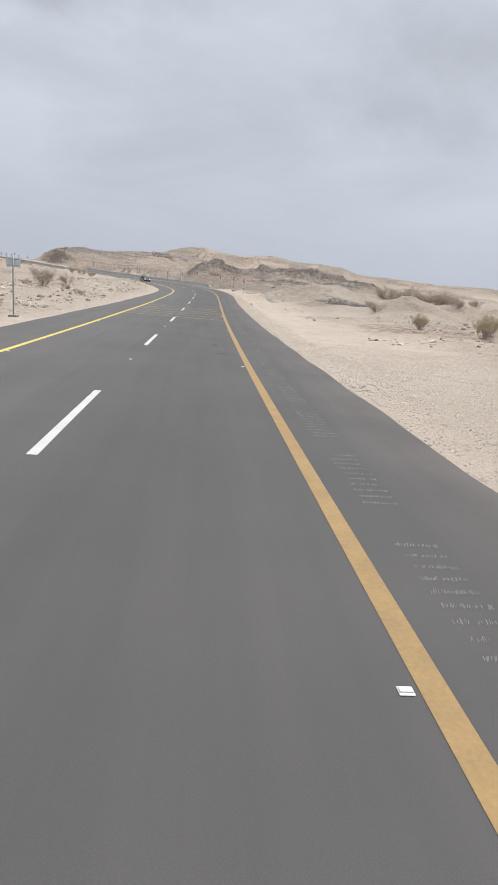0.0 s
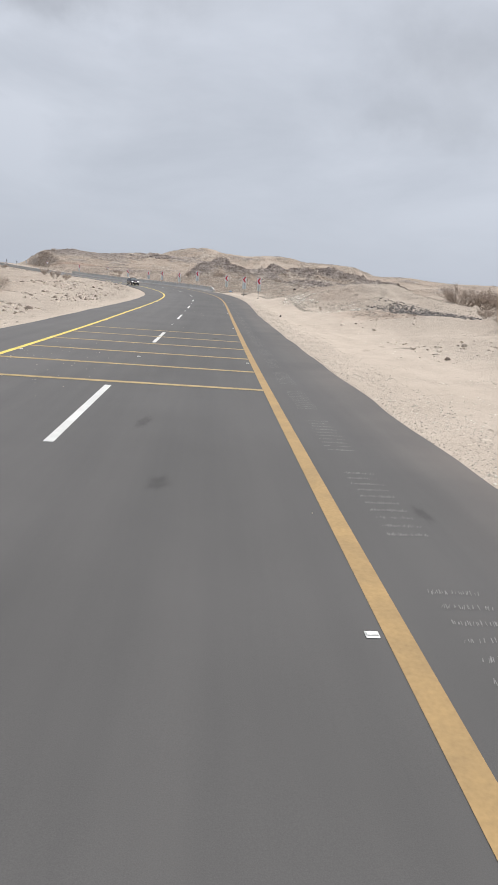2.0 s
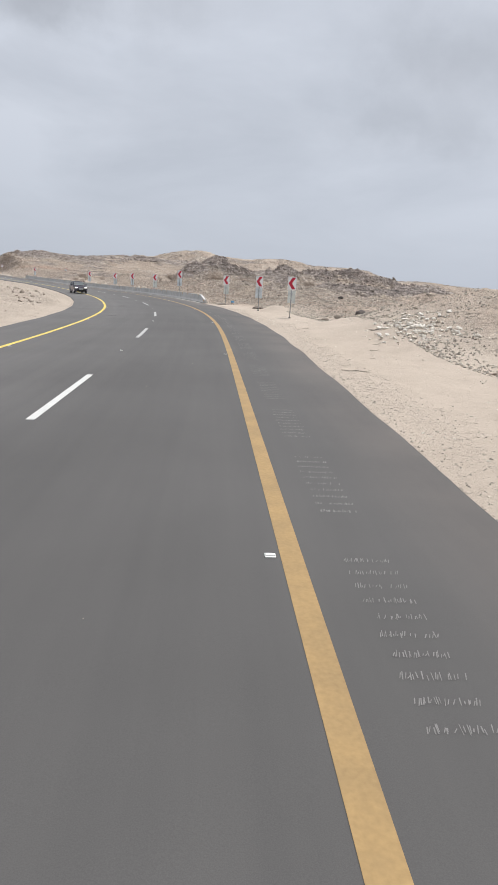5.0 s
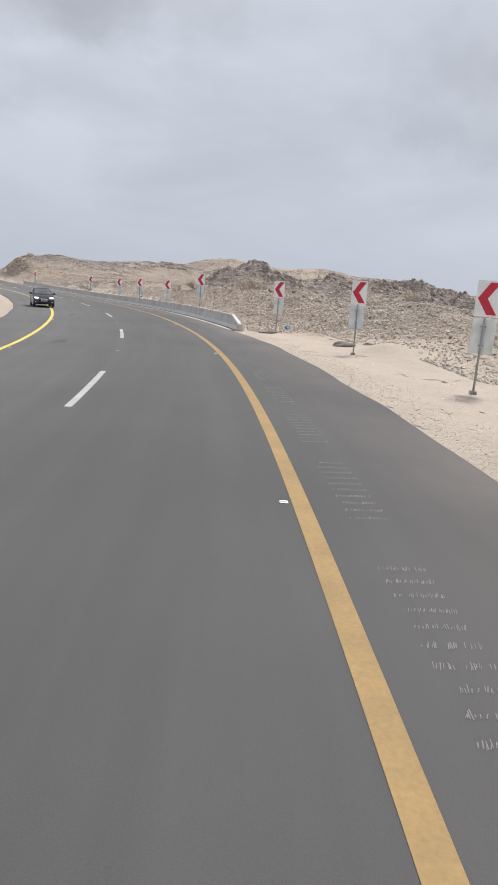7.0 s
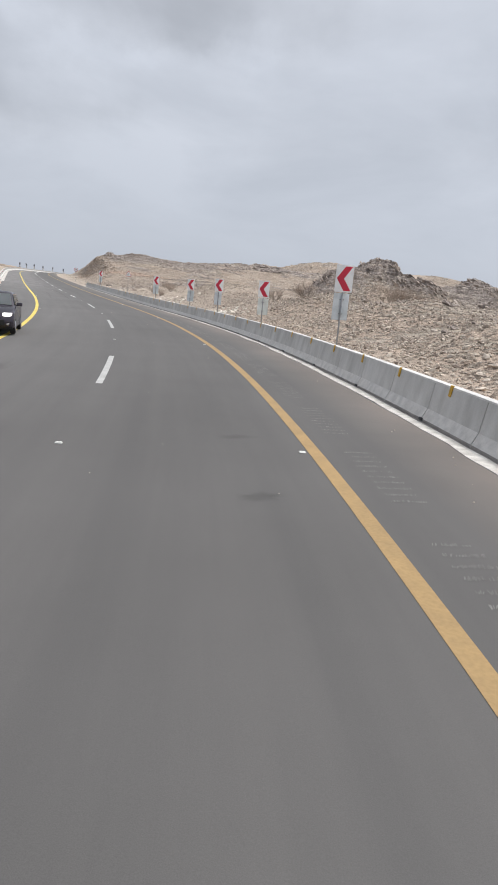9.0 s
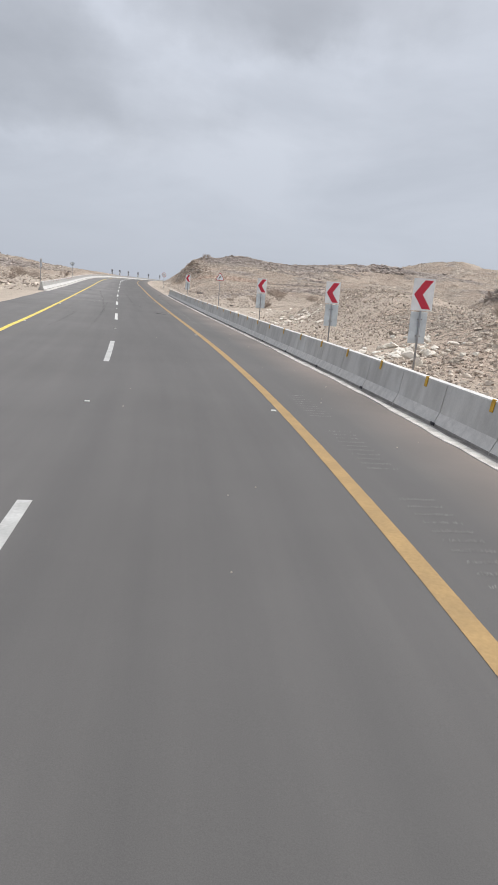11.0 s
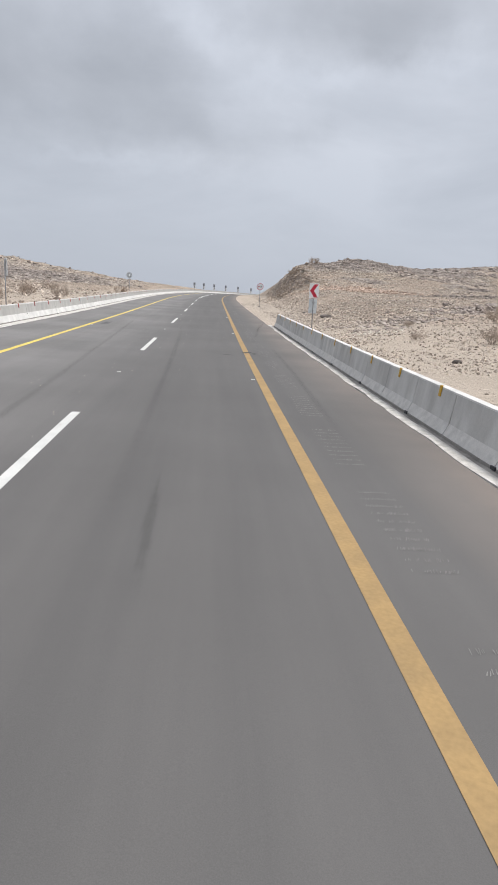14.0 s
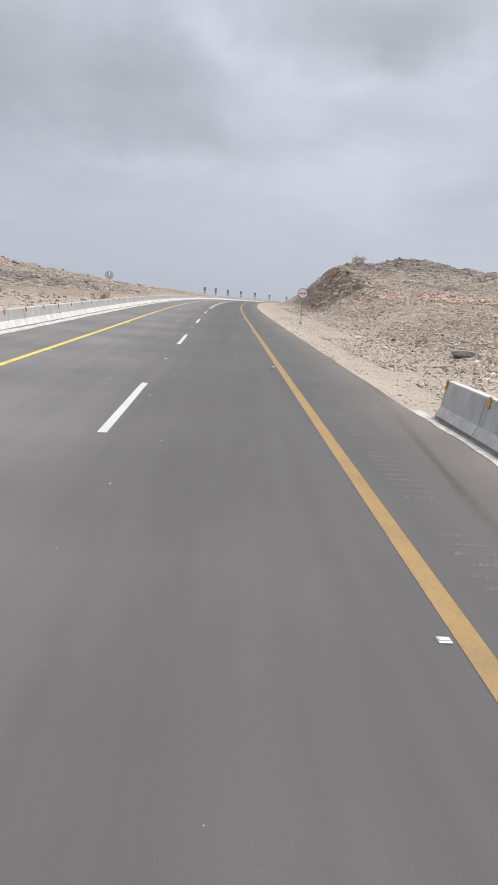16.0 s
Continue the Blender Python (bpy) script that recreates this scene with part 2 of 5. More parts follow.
    rust = mixc(ramp(big.outputs["Fac"], 0.5, 0.62), brown, mixc(layer, (0.33, 0.26, 0.21), (0.61, 0.515, 0.415)))
    black = mixc(layer, (0.215, 0.181, 0.165), (0.50, 0.435, 0.39))
    rk = mixc(ramp(math_("ADD", dat.outputs["Fac"], math_("MULTIPLY", math_("SUBTRACT", mid.outputs["Fac"], 0.5), 1.6)), 0.3, 0.7), rust, black)
    shade = math_("MULTIPLY", math_("ADD", math_("MULTIPLY", b1, 0.45), math_("ADD", math_("MULTIPLY", fine.outputs["Fac"], 1.3), 0.14)), math_("ADD", math_("MULTIPLY", a1, 0.3), 0.86))
    rs = n.new("ShaderNodeVectorMath"); rs.operation = "SCALE"
    l.new(rk, rs.inputs[0]); l.new(shade, rs.inputs["Scale"])
    rsel = ramp(math_("ADD", math_("ADD", rat.outputs["Fac"], math_("MULTIPLY", math_("SUBTRACT", b2, 0.5), 0.5)), math_("MULTIPLY", math_("SUBTRACT", strata.outputs["Fac"], 0.5), 1.7)), 0.40, 0.56)
    col = mixc(rsel, soil, rs.outputs[0])
    br = math_("ADD", math_("MULTIPLY", grit.outputs["Fac"], 0.26), 0.87)
    sc = n.new("ShaderNodeVectorMath"); sc.operation = "SCALE"
    l.new(col, sc.inputs[0]); l.new(br, sc.inputs["Scale"])
    l.new(sc.outputs[0], b.inputs["Base Color"])
    b.inputs["Roughness"].default_value = 0.95
    b.inputs["Specular IOR Level"].default_value = 0.15
    bp = n.new("ShaderNodeBump"); bp.inputs["Strength"].default_value, bp.inputs["Distance"].default_value = 1.0, 0.13
    blocks = math_("ADD", math_("MULTIPLY", da, -2.6), math_("ADD", math_("MULTIPLY", db, -1.0), math_("ADD", math_("MULTIPLY", strata.outputs["Fac"], 6.0), math_("MULTIPLY", mid.outputs["Fac"], 3.0))))
    l.new(math_("ADD", math_("MULTIPLY", math_("ADD", fine.outputs["Fac"], relief), 0.32), math_("MULTIPLY", blocks, rsel)), bp.inputs["Height"])
    l.new(bp.outputs[0], b.inputs["Normal"])
    return m


def asphalt_material():
    """Grey, dust-worn asphalt with darker wheel tracks along the lanes; 'across' is metres right of the edge line."""
    m = bpy.data.materials.new("asphalt")
    m.use_nodes = True
    n, l = m.node_tree.nodes, m.node_tree.links
    b = n["Principled BSDF"]
    tc = n.new("ShaderNodeTexCoord")

    def tex(scale, detail=5, rough=0.55, vec=None):
        k = n.new("ShaderNodeTexNoise")
        k.inputs["Scale"].default_value, k.inputs["Detail"].default_value, k.inputs["Roughness"].default_value = scale, detail, rough
        l.new(vec or tc.outputs["Object"], k.inputs["Vector"])
        return k.outputs["Fac"]

    def math_(op, a, c):
        x = n.new("ShaderNodeMath"); x.operation = op
        for i, v in enumerate((a, c)):
            if isinstance(v, (int, float)):
                x.inputs[i].default_value = v
            else:
                l.new(v, x.inputs[i])
        return x.outputs[0]

    ac = n.new("ShaderNodeAttribute"); ac.attribute_name = "across"
    al = n.new("ShaderNodeAttribute"); al.attribute_name = "along"
    cx = n.new("ShaderNodeCombineXYZ")
    l.new(ac.outputs["Fac"], cx.inputs[0])
    l.new(math_("MULTIPLY", al.outputs["Fac"], 0.04), cx.inputs[1])
    streak = tex(1.6, 5, 0.6, cx.outputs[0])
    patch, grit = tex(0.25, 5), tex(130.0, 3, 0.7)
    # dust on the shoulders and along the road's edge
    edge = n.new("ShaderNodeMapRange")
    edge.inputs["From Min"].default_value, edge.inputs["From Max"].default_value = 1.0, 2.6
    l.new(ac.outputs["Fac"], edge.inputs["Value"])
    past = n.new("ShaderNodeMapRange")      # more dust is caught beside the barrier
    past.inputs["From Min"].default_value, past.inputs["From Max"].default_value = 112.0, 132.0
    past.inputs["To Min"].default_value, past.inputs["To Max"].default_value = 0.0, 0.27
    l.new(al.outputs["Fac"], past.inputs["Value"])
    dust = math_("MULTIPLY", edge.outputs[0], math_("ADD", math_("ADD", math_("MULTIPLY", patch, 0.9), -0.24), math_("MULTIPLY", past.outputs[0], math_("MULTIPLY", streak, 2.0))))
    for src, lo, hi in ((al, 192.0, 226.0), (ac, -2.2, -5.5)):      # sand is blown over the far lane before the crest
        mr = n.new("ShaderNodeMapRange")
        mr.inputs["From Min"].default_value, mr.inputs["From Max"].default_value = lo, hi
        l.new(src.outputs["Fac"], mr.inputs["Value"])
        blown = mr.outputs[0] if src is al else math_("MULTIPLY", blown, mr.outputs[0])
    blown = math_("ADD", math_("MULTIPLY", blown, math_("ADD", math_("MULTIPLY", patch, 0.5), 0.02)), 1.0)
    lane = n.new("ShaderNodeMapRange")      # the far lane is paler
    lane.inputs["From Min"].default_value, lane.inputs["From Max"].default_value = -2.6, -6.5
    lane.inputs["To Min"].default_value, lane.inputs["To Max"].default_value = 0.95, 1.20
    l.new(ac.outputs["Fac"], lane.inputs["Value"])
    mx = n.new("ShaderNodeMix"); mx.data_type = "RGBA"
    mx.inputs["A"].default_value, mx.inputs["B"].default_value = (0.117, 0.1125, 0.1105, 1), (0.103, 0.0995, 0.0985, 1)
    mr = n.new("ShaderNodeMapRange"); mr.inputs["From Min"].default_value, mr.inputs["From Max"].default_value = 0.35, 0.65
    l.new(streak, mr.inputs["Value"]); l.new(mr.outputs[0], mx.inputs["Factor"])
    m2 = n.new("ShaderNodeMix"); m2.data_type = "RGBA"
    l.new(dust, m2.inputs["Factor"]); l.new(mx.outputs["Result"], m2.inputs["A"])
    m2.inputs["B"].default_value = (0.27, 0.222, 0.192, 1)
    sc = n.new("ShaderNodeVectorMath"); sc.operation = "SCALE"
    l.new(m2.outputs["Result"], sc.inputs[0])
    far_gain = n.new("ShaderNodeMapRange")       # the surfacing grows paler past the bend
    far_gain.inputs["From Min"].default_value, far_gain.inputs["From Max"].default_value = 100.0, 190.0
    far_gain.inputs["To Min"].default_value, far_gain.inputs["To Max"].default_value = 1.0, 1.24
    l.new(al.outputs["Fac"], far_gain.inputs["Value"])
    l.new(math_("MULTIPLY", math_("MULTIPLY", far_gain.outputs[0], math_("MULTIPLY", blown, lane.outputs[0])), math_("ADD", math_("MULTIPLY", grit, 0.5), math_("ADD", math_("MULTIPLY", patch, 0.4), 0.55))), sc.inputs["Scale"])
    l.new(sc.outputs[0], b.inputs["Base Color"])
    b.inputs["Roughness"].default_value = 0.82
    b.inputs["Specular IOR Level"].default_value = 0.3
    bp = n.new("ShaderNodeBump"); bp.inputs["Strength"].default_value, bp.inputs["Distance"].default_value = 0.22, 0.004
    l.new(grit, bp.inputs["Height"]); l.new(bp.outputs[0], b.inputs["Normal"])
    return m


GROUND, ASPHALT = ground_material(), asphalt_material()
PAINT_WHITE = material("road_paint_white", (0.68, 0.68, 0.66), 0.7, scale=3, fine=40, fine_vary=0.12, vary=0.02)
PAINT_WORN = material("worn_road_paint", (0.50, 0.50, 0.49), 0.75, scale=3, fine=30, fine_vary=0.25, vary=0.06, tint=(0.36, 0.36, 0.35))
PAINT_YELLOW = material("road_paint_yellow", (0.385, 0.252, 0.108), 0.75, scale=2.5, fine=26, fine_vary=0.22, vary=0.05, tint=(0.30, 0.205, 0.10))
PAINT_LEMON = material("road_paint_bright_yellow", (0.78, 0.61, 0.14), 0.7, scale=2.5, fine=40, fine_vary=0.12, vary=0.08)
PAINT_BAR = material("road_paint_dull_yellow", (0.42, 0.31, 0.15), 0.75, scale=2.5, fine=30, fine_vary=0.25, vary=0.15)
SCRAPE = material("scraped_asphalt", (0.255, 0.245, 0.24), 0.9, scale=8, fine=60, fine_vary=0.3)
TAR = material("tar_patch", (0.055, 0.053, 0.055), 0.75, scale=3, fine=50)
CONCRETE = material("barrier_concrete", (0.57, 0.56, 0.54), 0.9, scale=2.4, vary=0.07, fine=25, fine_vary=0.10, obj_vary=0.05, stretch=(1, 1, 0.3), tint=(0.36, 0.35, 0.33))
CONCRETE_PALE = material("limewashed_concrete", (0.47, 0.46, 0.44), 0.9, scale=2.2, vary=0.08, fine=25, fine_vary=0.14, obj_vary=0.05, stretch=(1, 1, 0.3))
CONCRETE_OLD = material("rough_concrete", (0.33, 0.31, 0.29), 0.95, scale=3, fine=20, fine_vary=0.2, bump=0.5)
GUTTER = material("dirty_shaded_gutter", (0.33, 0.31, 0.285), 0.95, scale=2.0, vary=0.3, fine=20, fine_vary=0.3, bump=0.4)
CONCRETE_DUST = material("dusty_concrete_foot", (0.66, 0.64, 0.61), 0.95, scale=5.5, vary=0.04, fine=30, fine_vary=0.12, tint=(0.46, 0.45, 0.43))
LIMEWASH = material("white_limewash", (0.68, 0.655, 0.62), 0.9, scale=4.5, vary=0.05, fine=75, fine_vary=0.3, tint=(0.24, 0.22, 0.195), bump=0.3)
TOP_WHITE = material("white_top_paint", (0.70, 0.69, 0.67), 0.8, scale=2.0, vary=0.08, fine=18, fine_vary=0.12)
MARK_YELLOW = material("reflector_yellow", (0.62, 0.36, 0.03), 0.5, scale=4)
MARK_RED = material("reflector_red", (0.42, 0.05, 0.04), 0.5, scale=4)
SIGN_WHITE = material("sign_white", (0.84, 0.85, 0.86), 0.45, scale=2, fine=18, fine_vary=0.05, vary=0.04, bump=0.02)
SIGN_RED = material("sign_red", (0.56, 0.030, 0.062), 0.45, scale=2, fine=18, fine_vary=0.08, vary=0.06, bump=0.02)
SIGN_SHADED = material("sign_shaded_grey", (0.27, 0.28, 0.30), 0.5, scale=2, fine=18, fine_vary=0.08, vary=0.06, bump=0.02)
SIGN_PALE = material("sign_pale_back", (0.74, 0.77, 0.74), 0.5, 0.1, scale=2, fine=14, fine_vary=0.1, bump=0.04)
SIGN_BACK = material("sign_aluminium_back", (0.62, 0.67, 0.70), 0.5, 0.2, scale=2, fine=14, fine_vary=0.1, bump=0.04)
STEEL = material("galvanised_steel", (0.36, 0.37, 0.38), 0.5, 0.6, scale=5, fine=40, bump=0.05)
BLACK = material("black_print", (0.03, 0.03, 0.035), 0.5, scale=4)
DRY_WOOD = material("dry_twigs", (0.40, 0.34, 0.29), 0.9, scale=6, fine=40, fine_vary=0.25)
DRY_LEAF = material("dry_leaves", (0.49, 0.41, 0.345), 0.9, scale=3, fine=20, fine_vary=0.3)
GREEN_LEAF = material("dusty_leaves", (0.62, 0.55, 0.42), 0.9, scale=3, fine=20, fine_vary=0.3)
STONE_SAND = island_rock("pale_stones", (0.40, 0.345, 0.29), (0.76, 0.68, 0.59))
STONE_DARK = island_rock("dark_stones", (0.265, 0.224, 0.202), (0.60, 0.52, 0.455))
STONE_BROWN = island_rock("brown_stones", (0.29, 0.228, 0.182), (0.64, 0.53, 0.43))
STONE_CHAR = island_rock("charcoal_stones", (0.13, 0.118, 0.112), (0.36, 0.33, 0.31))
STONE_MIX = island_rock("mixed_stones", (0.27, 0.218, 0.178), (0.82, 0.72, 0.615))
STONE_GREY = island_rock("grey_green_stones", (0.35, 0.312, 0.265), (0.71, 0.645, 0.555))
STONE_WHITE = island_rock("whitish_stones", (0.70, 0.64, 0.555), (0.92, 0.875, 0.80))
STONE_CHIP = island_rock("pale_stone_chips", (0.46, 0.42, 0.355), (0.86, 0.82, 0.73))
STONE_RUST = island_rock("rusty_stones", (0.44, 0.32, 0.25), (0.80, 0.65, 0.54))
STUD = material("stud_white", (0.78, 0.78, 0.74), 0.4, scale=4)
CAR_PAINT = material("dark_grey_car_paint", (0.075, 0.066, 0.082), 0.22, 0.5, 0.6, scale=1, fine=200, fine_vary=0.03, bump=0)
RUBBER = material("black_rubber", (0.02, 0.02, 0.021), 0.7, scale=5)
CHROME = material("bright_metal", (0.6, 0.6, 0.62), 0.2, 0.9, scale=3, bump=0)
LENS = material("headlight_lens", (0.75, 0.77, 0.8), 0.1, 0.2, 0.8, scale=5, bump=0)
PLATE = material("number_plate_white", (0.7, 0.7, 0.7), 0.4, scale=5, bump=0)
BLUE_BAG = material("blue_plastic", (0.09, 0.30, 0.55), 0.4, scale=8, bump=0.1)
GLASS = bpy.data.materials.new("glass_with_sky_sheen")
GLASS.use_nodes = True
_g = GLASS.node_tree.nodes["Principled BSDF"]
# light grey base colour stands in for the sky reflected in the panes
_g.inputs["Base Color"].default_value = (0.30, 0.325, 0.33, 1)
_g.inputs["Roughness"].default_value, _g.inputs["Specular IOR Level"].default_value = 0.05, 0.8


_e = LENS.node_tree.nodes["Principled BSDF"]
_e.inputs["Emission Color"].default_value, _e.inputs["Emission Strength"].default_value = (1, 0.97, 0.9, 1), 1.4   # lamps are switched on


# ---- helpers ----
def stain_material(name, color):
    """A stain that fades out towards its rim, by the mesh's own 'fade' values."""
    m = material(name, color, 0.8, scale=4, fine=50, vary=0.15, fine_vary=0.2)
    n, l = m.node_tree.nodes, m.node_tree.links
    b, out = n["Principled BSDF"], n["Material Output"]
    at_ = n.new("ShaderNodeAttribute"); at_.attribute_name = "fade"
    tc = n.new("ShaderNodeTexCoord")
    nz = n.new("ShaderNodeTexNoise"); nz.inputs["Scale"].default_value = 7; nz.inputs["Detail"].default_value = 6
    l.new(tc.outputs["Object"], nz.inputs["Vector"])
    ma = n.new("ShaderNodeMath"); ma.operation = "MULTIPLY_ADD"; ma.inputs[1].default_value, ma.inputs[2].default_value = 0.6, -0.25
    l.new(nz.outputs["Fac"], ma.inputs[0])
    ad = n.new("ShaderNodeMath"); ad.operation = "ADD"
    l.new(at_.outputs["Fac"], ad.inputs[0]); l.new(ma.outputs[0], ad.inputs[1])
    mu = n.new("ShaderNodeMath"); mu.operation = "MULTIPLY"; mu.use_clamp = True
    l.new(ad.outputs[0], mu.inputs[0]); l.new(at_.outputs["Fac"], mu.inputs[1])
    tr = n.new("ShaderNodeBsdfTransparent")
    mx = n.new("ShaderNodeMixShader")
    l.new(mu.outputs[0], mx.inputs[0]); l.new(tr.outputs[0], mx.inputs[1]); l.new(b.outputs[0], mx.inputs[2])
    l.new(mx.outputs[0], out.inputs["Surface"])
    return m


def mesh_of(name, verts, faces, mat, smooth=False):
    me = bpy.data.meshes.new(name)
    me.from_pydata([tuple(v) for v in verts], [], [tuple(f) for f in faces])
    me.materials.append(mat)
    me.shade_smooth() if smooth else me.shade_flat()
    me.update()
    return me


def part(name, bm, mat, parent=None, label="", smooth=False):
    me = bpy.data.meshes.new(name)
    bm.to_mesh(me)
    bm.free()
    me.materials.append(mat)
    if smooth:
        me.shade_smooth()
    ob = new(name, me)
    if parent:
        ob.parent = parent
    if label:
        ob["label"] = label
    return ob


def box(bm, cx, cy, cz, sx, sy, sz, bev=0.0):
    r = bmesh.ops.create_cube(bm, size=1.0, matrix=Matrix.Translation((cx, cy, cz)) @ Matrix.Diagonal((sx, sy, sz, 1)))
    if bev:
        es = list({e for v in r["verts"] for e in v.link_edges})
        bmesh.ops.bevel(bm, geom=es, offset=bev, segments=2, affect="EDGES", profile=0.6)
    return bm


def tube(bm, a, b, ra, rb=None, n=10):
    a, b = Vector(a), Vector(b)
    d = b - a
    m = Matrix.Translation((a + b) / 2) @ d.to_track_quat("Z", "Y").to_matrix().to_4x4()
    bmesh.ops.create_cone(bm, cap_ends=True, segments=n, radius1=ra, radius2=ra if rb is None else rb, depth=d.length, matrix=m)
    return bm


# the road's line, stepped every metre
S_GRID = np.arange(-40.0, 560.0, 1.0)
_k = np.interp(S_GRID, np.arange(len(BEND)) * 15.0, BEND) * 1e-3
_k = np.where(S_GRID > 362, -0.0075, _k)
_g = np.interp(S_GRID, np.arange(len(GRADE)) * 30.0, GRADE) * 1e-2
_g = np.where(S_GRID > 380, np.maximum(_g - (S_GRID - 380) * 0.0007, -0.02), _g)
CROSS_S = np.interp(S_GRID, np.arange(len(CROSS)) * 30.0, CROSS) * 1e-2


def _run(v):
    c = np.concatenate([[0], np.cumsum((v[1:] + v[:-1]) / 2)])
    return c - c[40]


PSI = math.pi / 2 + _run(_k)
RX, RY, RZ = _run(np.cos(PSI)), _run(np.sin(PSI)), _run(_g)


def road_at(s, o, up=0.0):
    """The place s metres along the edge line and o metres to its right, on the road's surface."""
    s = np.asarray(s, float)
    ps, c = np.interp(s, S_GRID, PSI), np.interp(s, S_GRID, CROSS_S)
    return np.stack([np.interp(s, S_GRID, RX) + o * np.sin(ps), np.interp(s, S_GRID, RY) - o * np.cos(ps),
                     np.interp(s, S_GRID, RZ) + c * o + up], -1)


def heading(s):
    return float(np.interp(s, S_GRID, PSI))


def hash_noise(x, y, seed):
    """Smooth value noise, 0 to 1."""
    ix, iy = np.floor(x).astype(np.int64), np.floor(y).astype(np.int64)
    fx, fy = x - ix, y - iy
    fx, fy = fx * fx * (3 - 2 * fx), fy * fy * (3 - 2 * fy)

    def h(a, b):
        v = (a * 374761393 + b * 668265263 + seed * 974634777) & 0xFFFFFFFF
        v = ((v ^ (v >> 13)) * 1274126177) & 0xFFFFFFFF
        v = v ^ (v >> 16)
        return (v & 0xFFFFFF) / float(0xFFFFFF)

    return (h(ix, iy) * (1 - fx) + h(ix + 1, iy) * fx) * (1 - fy) + (h(ix, iy + 1) * (1 - fx) + h(ix + 1, iy + 1) * fx) * fy


def fbm(x, y, size, seed, octaves=4):
    t, a, w = 0, 1.0, 0
    for k in range(octaves):
        t = t + a * hash_noise(x / size * 2 ** k + 17.3 * k, y / size * 2 ** k - 9.1 * k, seed + k)
        w += a
        a *= 0.5
    return t / w


def ridged(x, y, size, seed, octaves=4):
    t, a, w = 0, 1.0, 0
    for k in range(octaves):
        t = t + a * (1 - np.abs(2 * hash_noise(x / size * 2 ** k + 5.7 * k, y / size * 2 ** k + 3.1 * k, seed + k) - 1))
        w += a
        a *= 0.55
    return t / w


# hills: x, y, top height, radius across, radius along, turn in degrees, rockiness, roughness in metres
HILLS = [
    (-68, 338, 14.5, 20, 34, 10, 1.0, 0.8), (-50, 345, 12.3, 22, 26, 0, 0.85, 0.8), (-73, 321, 11.2, 8, 10, 20, 1.0, 0.7),
    (-36, 357, 15.2, 26, 14, 0, 0.8, 0.8), (-8, 452, 25.2, 34, 40, 0, 0.72, 1.0), (-50, 450, 16.6, 40, 40, 0, 0.75, 1.0),
    (42, 450, 22.8, 40, 36, 0, 0.75, 1.0), (80, 448, 20.2, 26, 34, 0, 0.75, 1.0), (125, 446, 14.2, 40, 36, 0, 0.75, 0.9),
    (200, 470, 13.0, 60, 60, 0, 0.7, 1.0), (-14, 400, 17.0, 30, 40, 0, 0.68, 0.8), (5, 330, 10.0, 40, 40, 0, 0.72, 0.8), (-20, 285, 6.8, 30, 34, 0, 0.65, 0.6),
    (-3.4, 214, 7.2, 4.5, 7, 0, 1.1, 1.0), (1.9, 219, 9.9, 4.6, 7, 0, 1.1, 1.5), (7, 216, 7.8, 5, 6, 0, 1.1, 1.2), (15, 226, 7.9, 8, 9, 0, 1.1, 1.2), (21.6, 248, 10.3, 6, 8, 0, 1.1, 1.2), (31, 252, 9.3, 7, 8, 0, 1.1, 1.1), (42, 257, 10.4, 9, 9, 0, 1.1, 1.2), (52, 256, 8.6, 7, 9, 0, 1.1, 1.1), (62, 252, 7.0, 9, 10, 0, 1.1, 1.0),
    (22, 165, 4.2, 9, 7, 0, 1.1, 0.9), (42, 190, 4.9, 10, 8, 0, 1.1, 1.0), (30, 205, 5.6, 10, 8, 0, 1.0, 0.9), (72, 200, 5.2, 16, 12, 0, 0.9, 0.8),
    (6, 168, 3.9, 12, 14, 0, 0.75, 0.5), (-6, 185, 3.8, 12, 12, 0, 0.7, 0.5), (14, 142, 2.6, 10, 12, 0, 0.6, 0.5),
    (-212, 346, 17.5, 48, 60, 30, 1.04, 1.6), (-172, 372, 9.6, 27, 30, 0, 1.04, 1.2), (-140, 300, 6.5, 26, 30, 0, 1.06, 0.5),
    (-260, 250, 16.0, 60, 70, 0, 0.85, 1.6),
    (330, 620, 14.0, 160, 120, 0, 0.6, 2.0), (80, 900, 30.0, 300, 160, 0, 0.6, 2.5),
]
# low heaps beside the road: x, y, height, radius
HEAPS = [(13.5, 99, 2.0, 5.6), (18.5, 92, 1.7, 5.2), (18, 83, 0.8, 3.6), (9.5, 93, 0.5, 3.0), (23, 96, 1.2, 6.0), (-16, 97, 0.7, 4.0), (-19, 108, 0.9, 6.0), (-18, 122, 1.1, 5.0), (21.6, 57, 1.75, 3.3), (24.8, 56, 0.9, 3.0), (31, 66, 1.3, 5.0), (20, 47, 0.8, 4.0), (36, 58, 1.4, 6.0), (15, 62, 0.7, 4.0), (17, 88, 0.7, 6.0), (13, 72, 0.5, 4.0), (26, 100, 0.8, 8.0), (16, 112, 0.6, 5.0), (12, 122, 0.7, 4.5),
         (10, 136, 1.0, 5.0), (4, 150, 1.1, 4.5), (-1, 163, 0.9, 4.0), (-4, 176, 0.8, 5.0), (-14, 193, 1.1, 4.5), (-11, 197, 0.9, 4.0), (-16.6, 196.5, 1.7, 3.4), (-18.4, 203, 2.1, 4.2), (-16.0, 209, 2.2, 5.0), (-24, 212, 0.5, 4.0),
         (-17, 70, 0.6, 6.0), (-21, 84, 0.7, 7.0), (-26, 100, 0.5, 8.0), (6.0, 121.5, 0.35, 1.1), (-19, 55, 0.5, 5.0)]

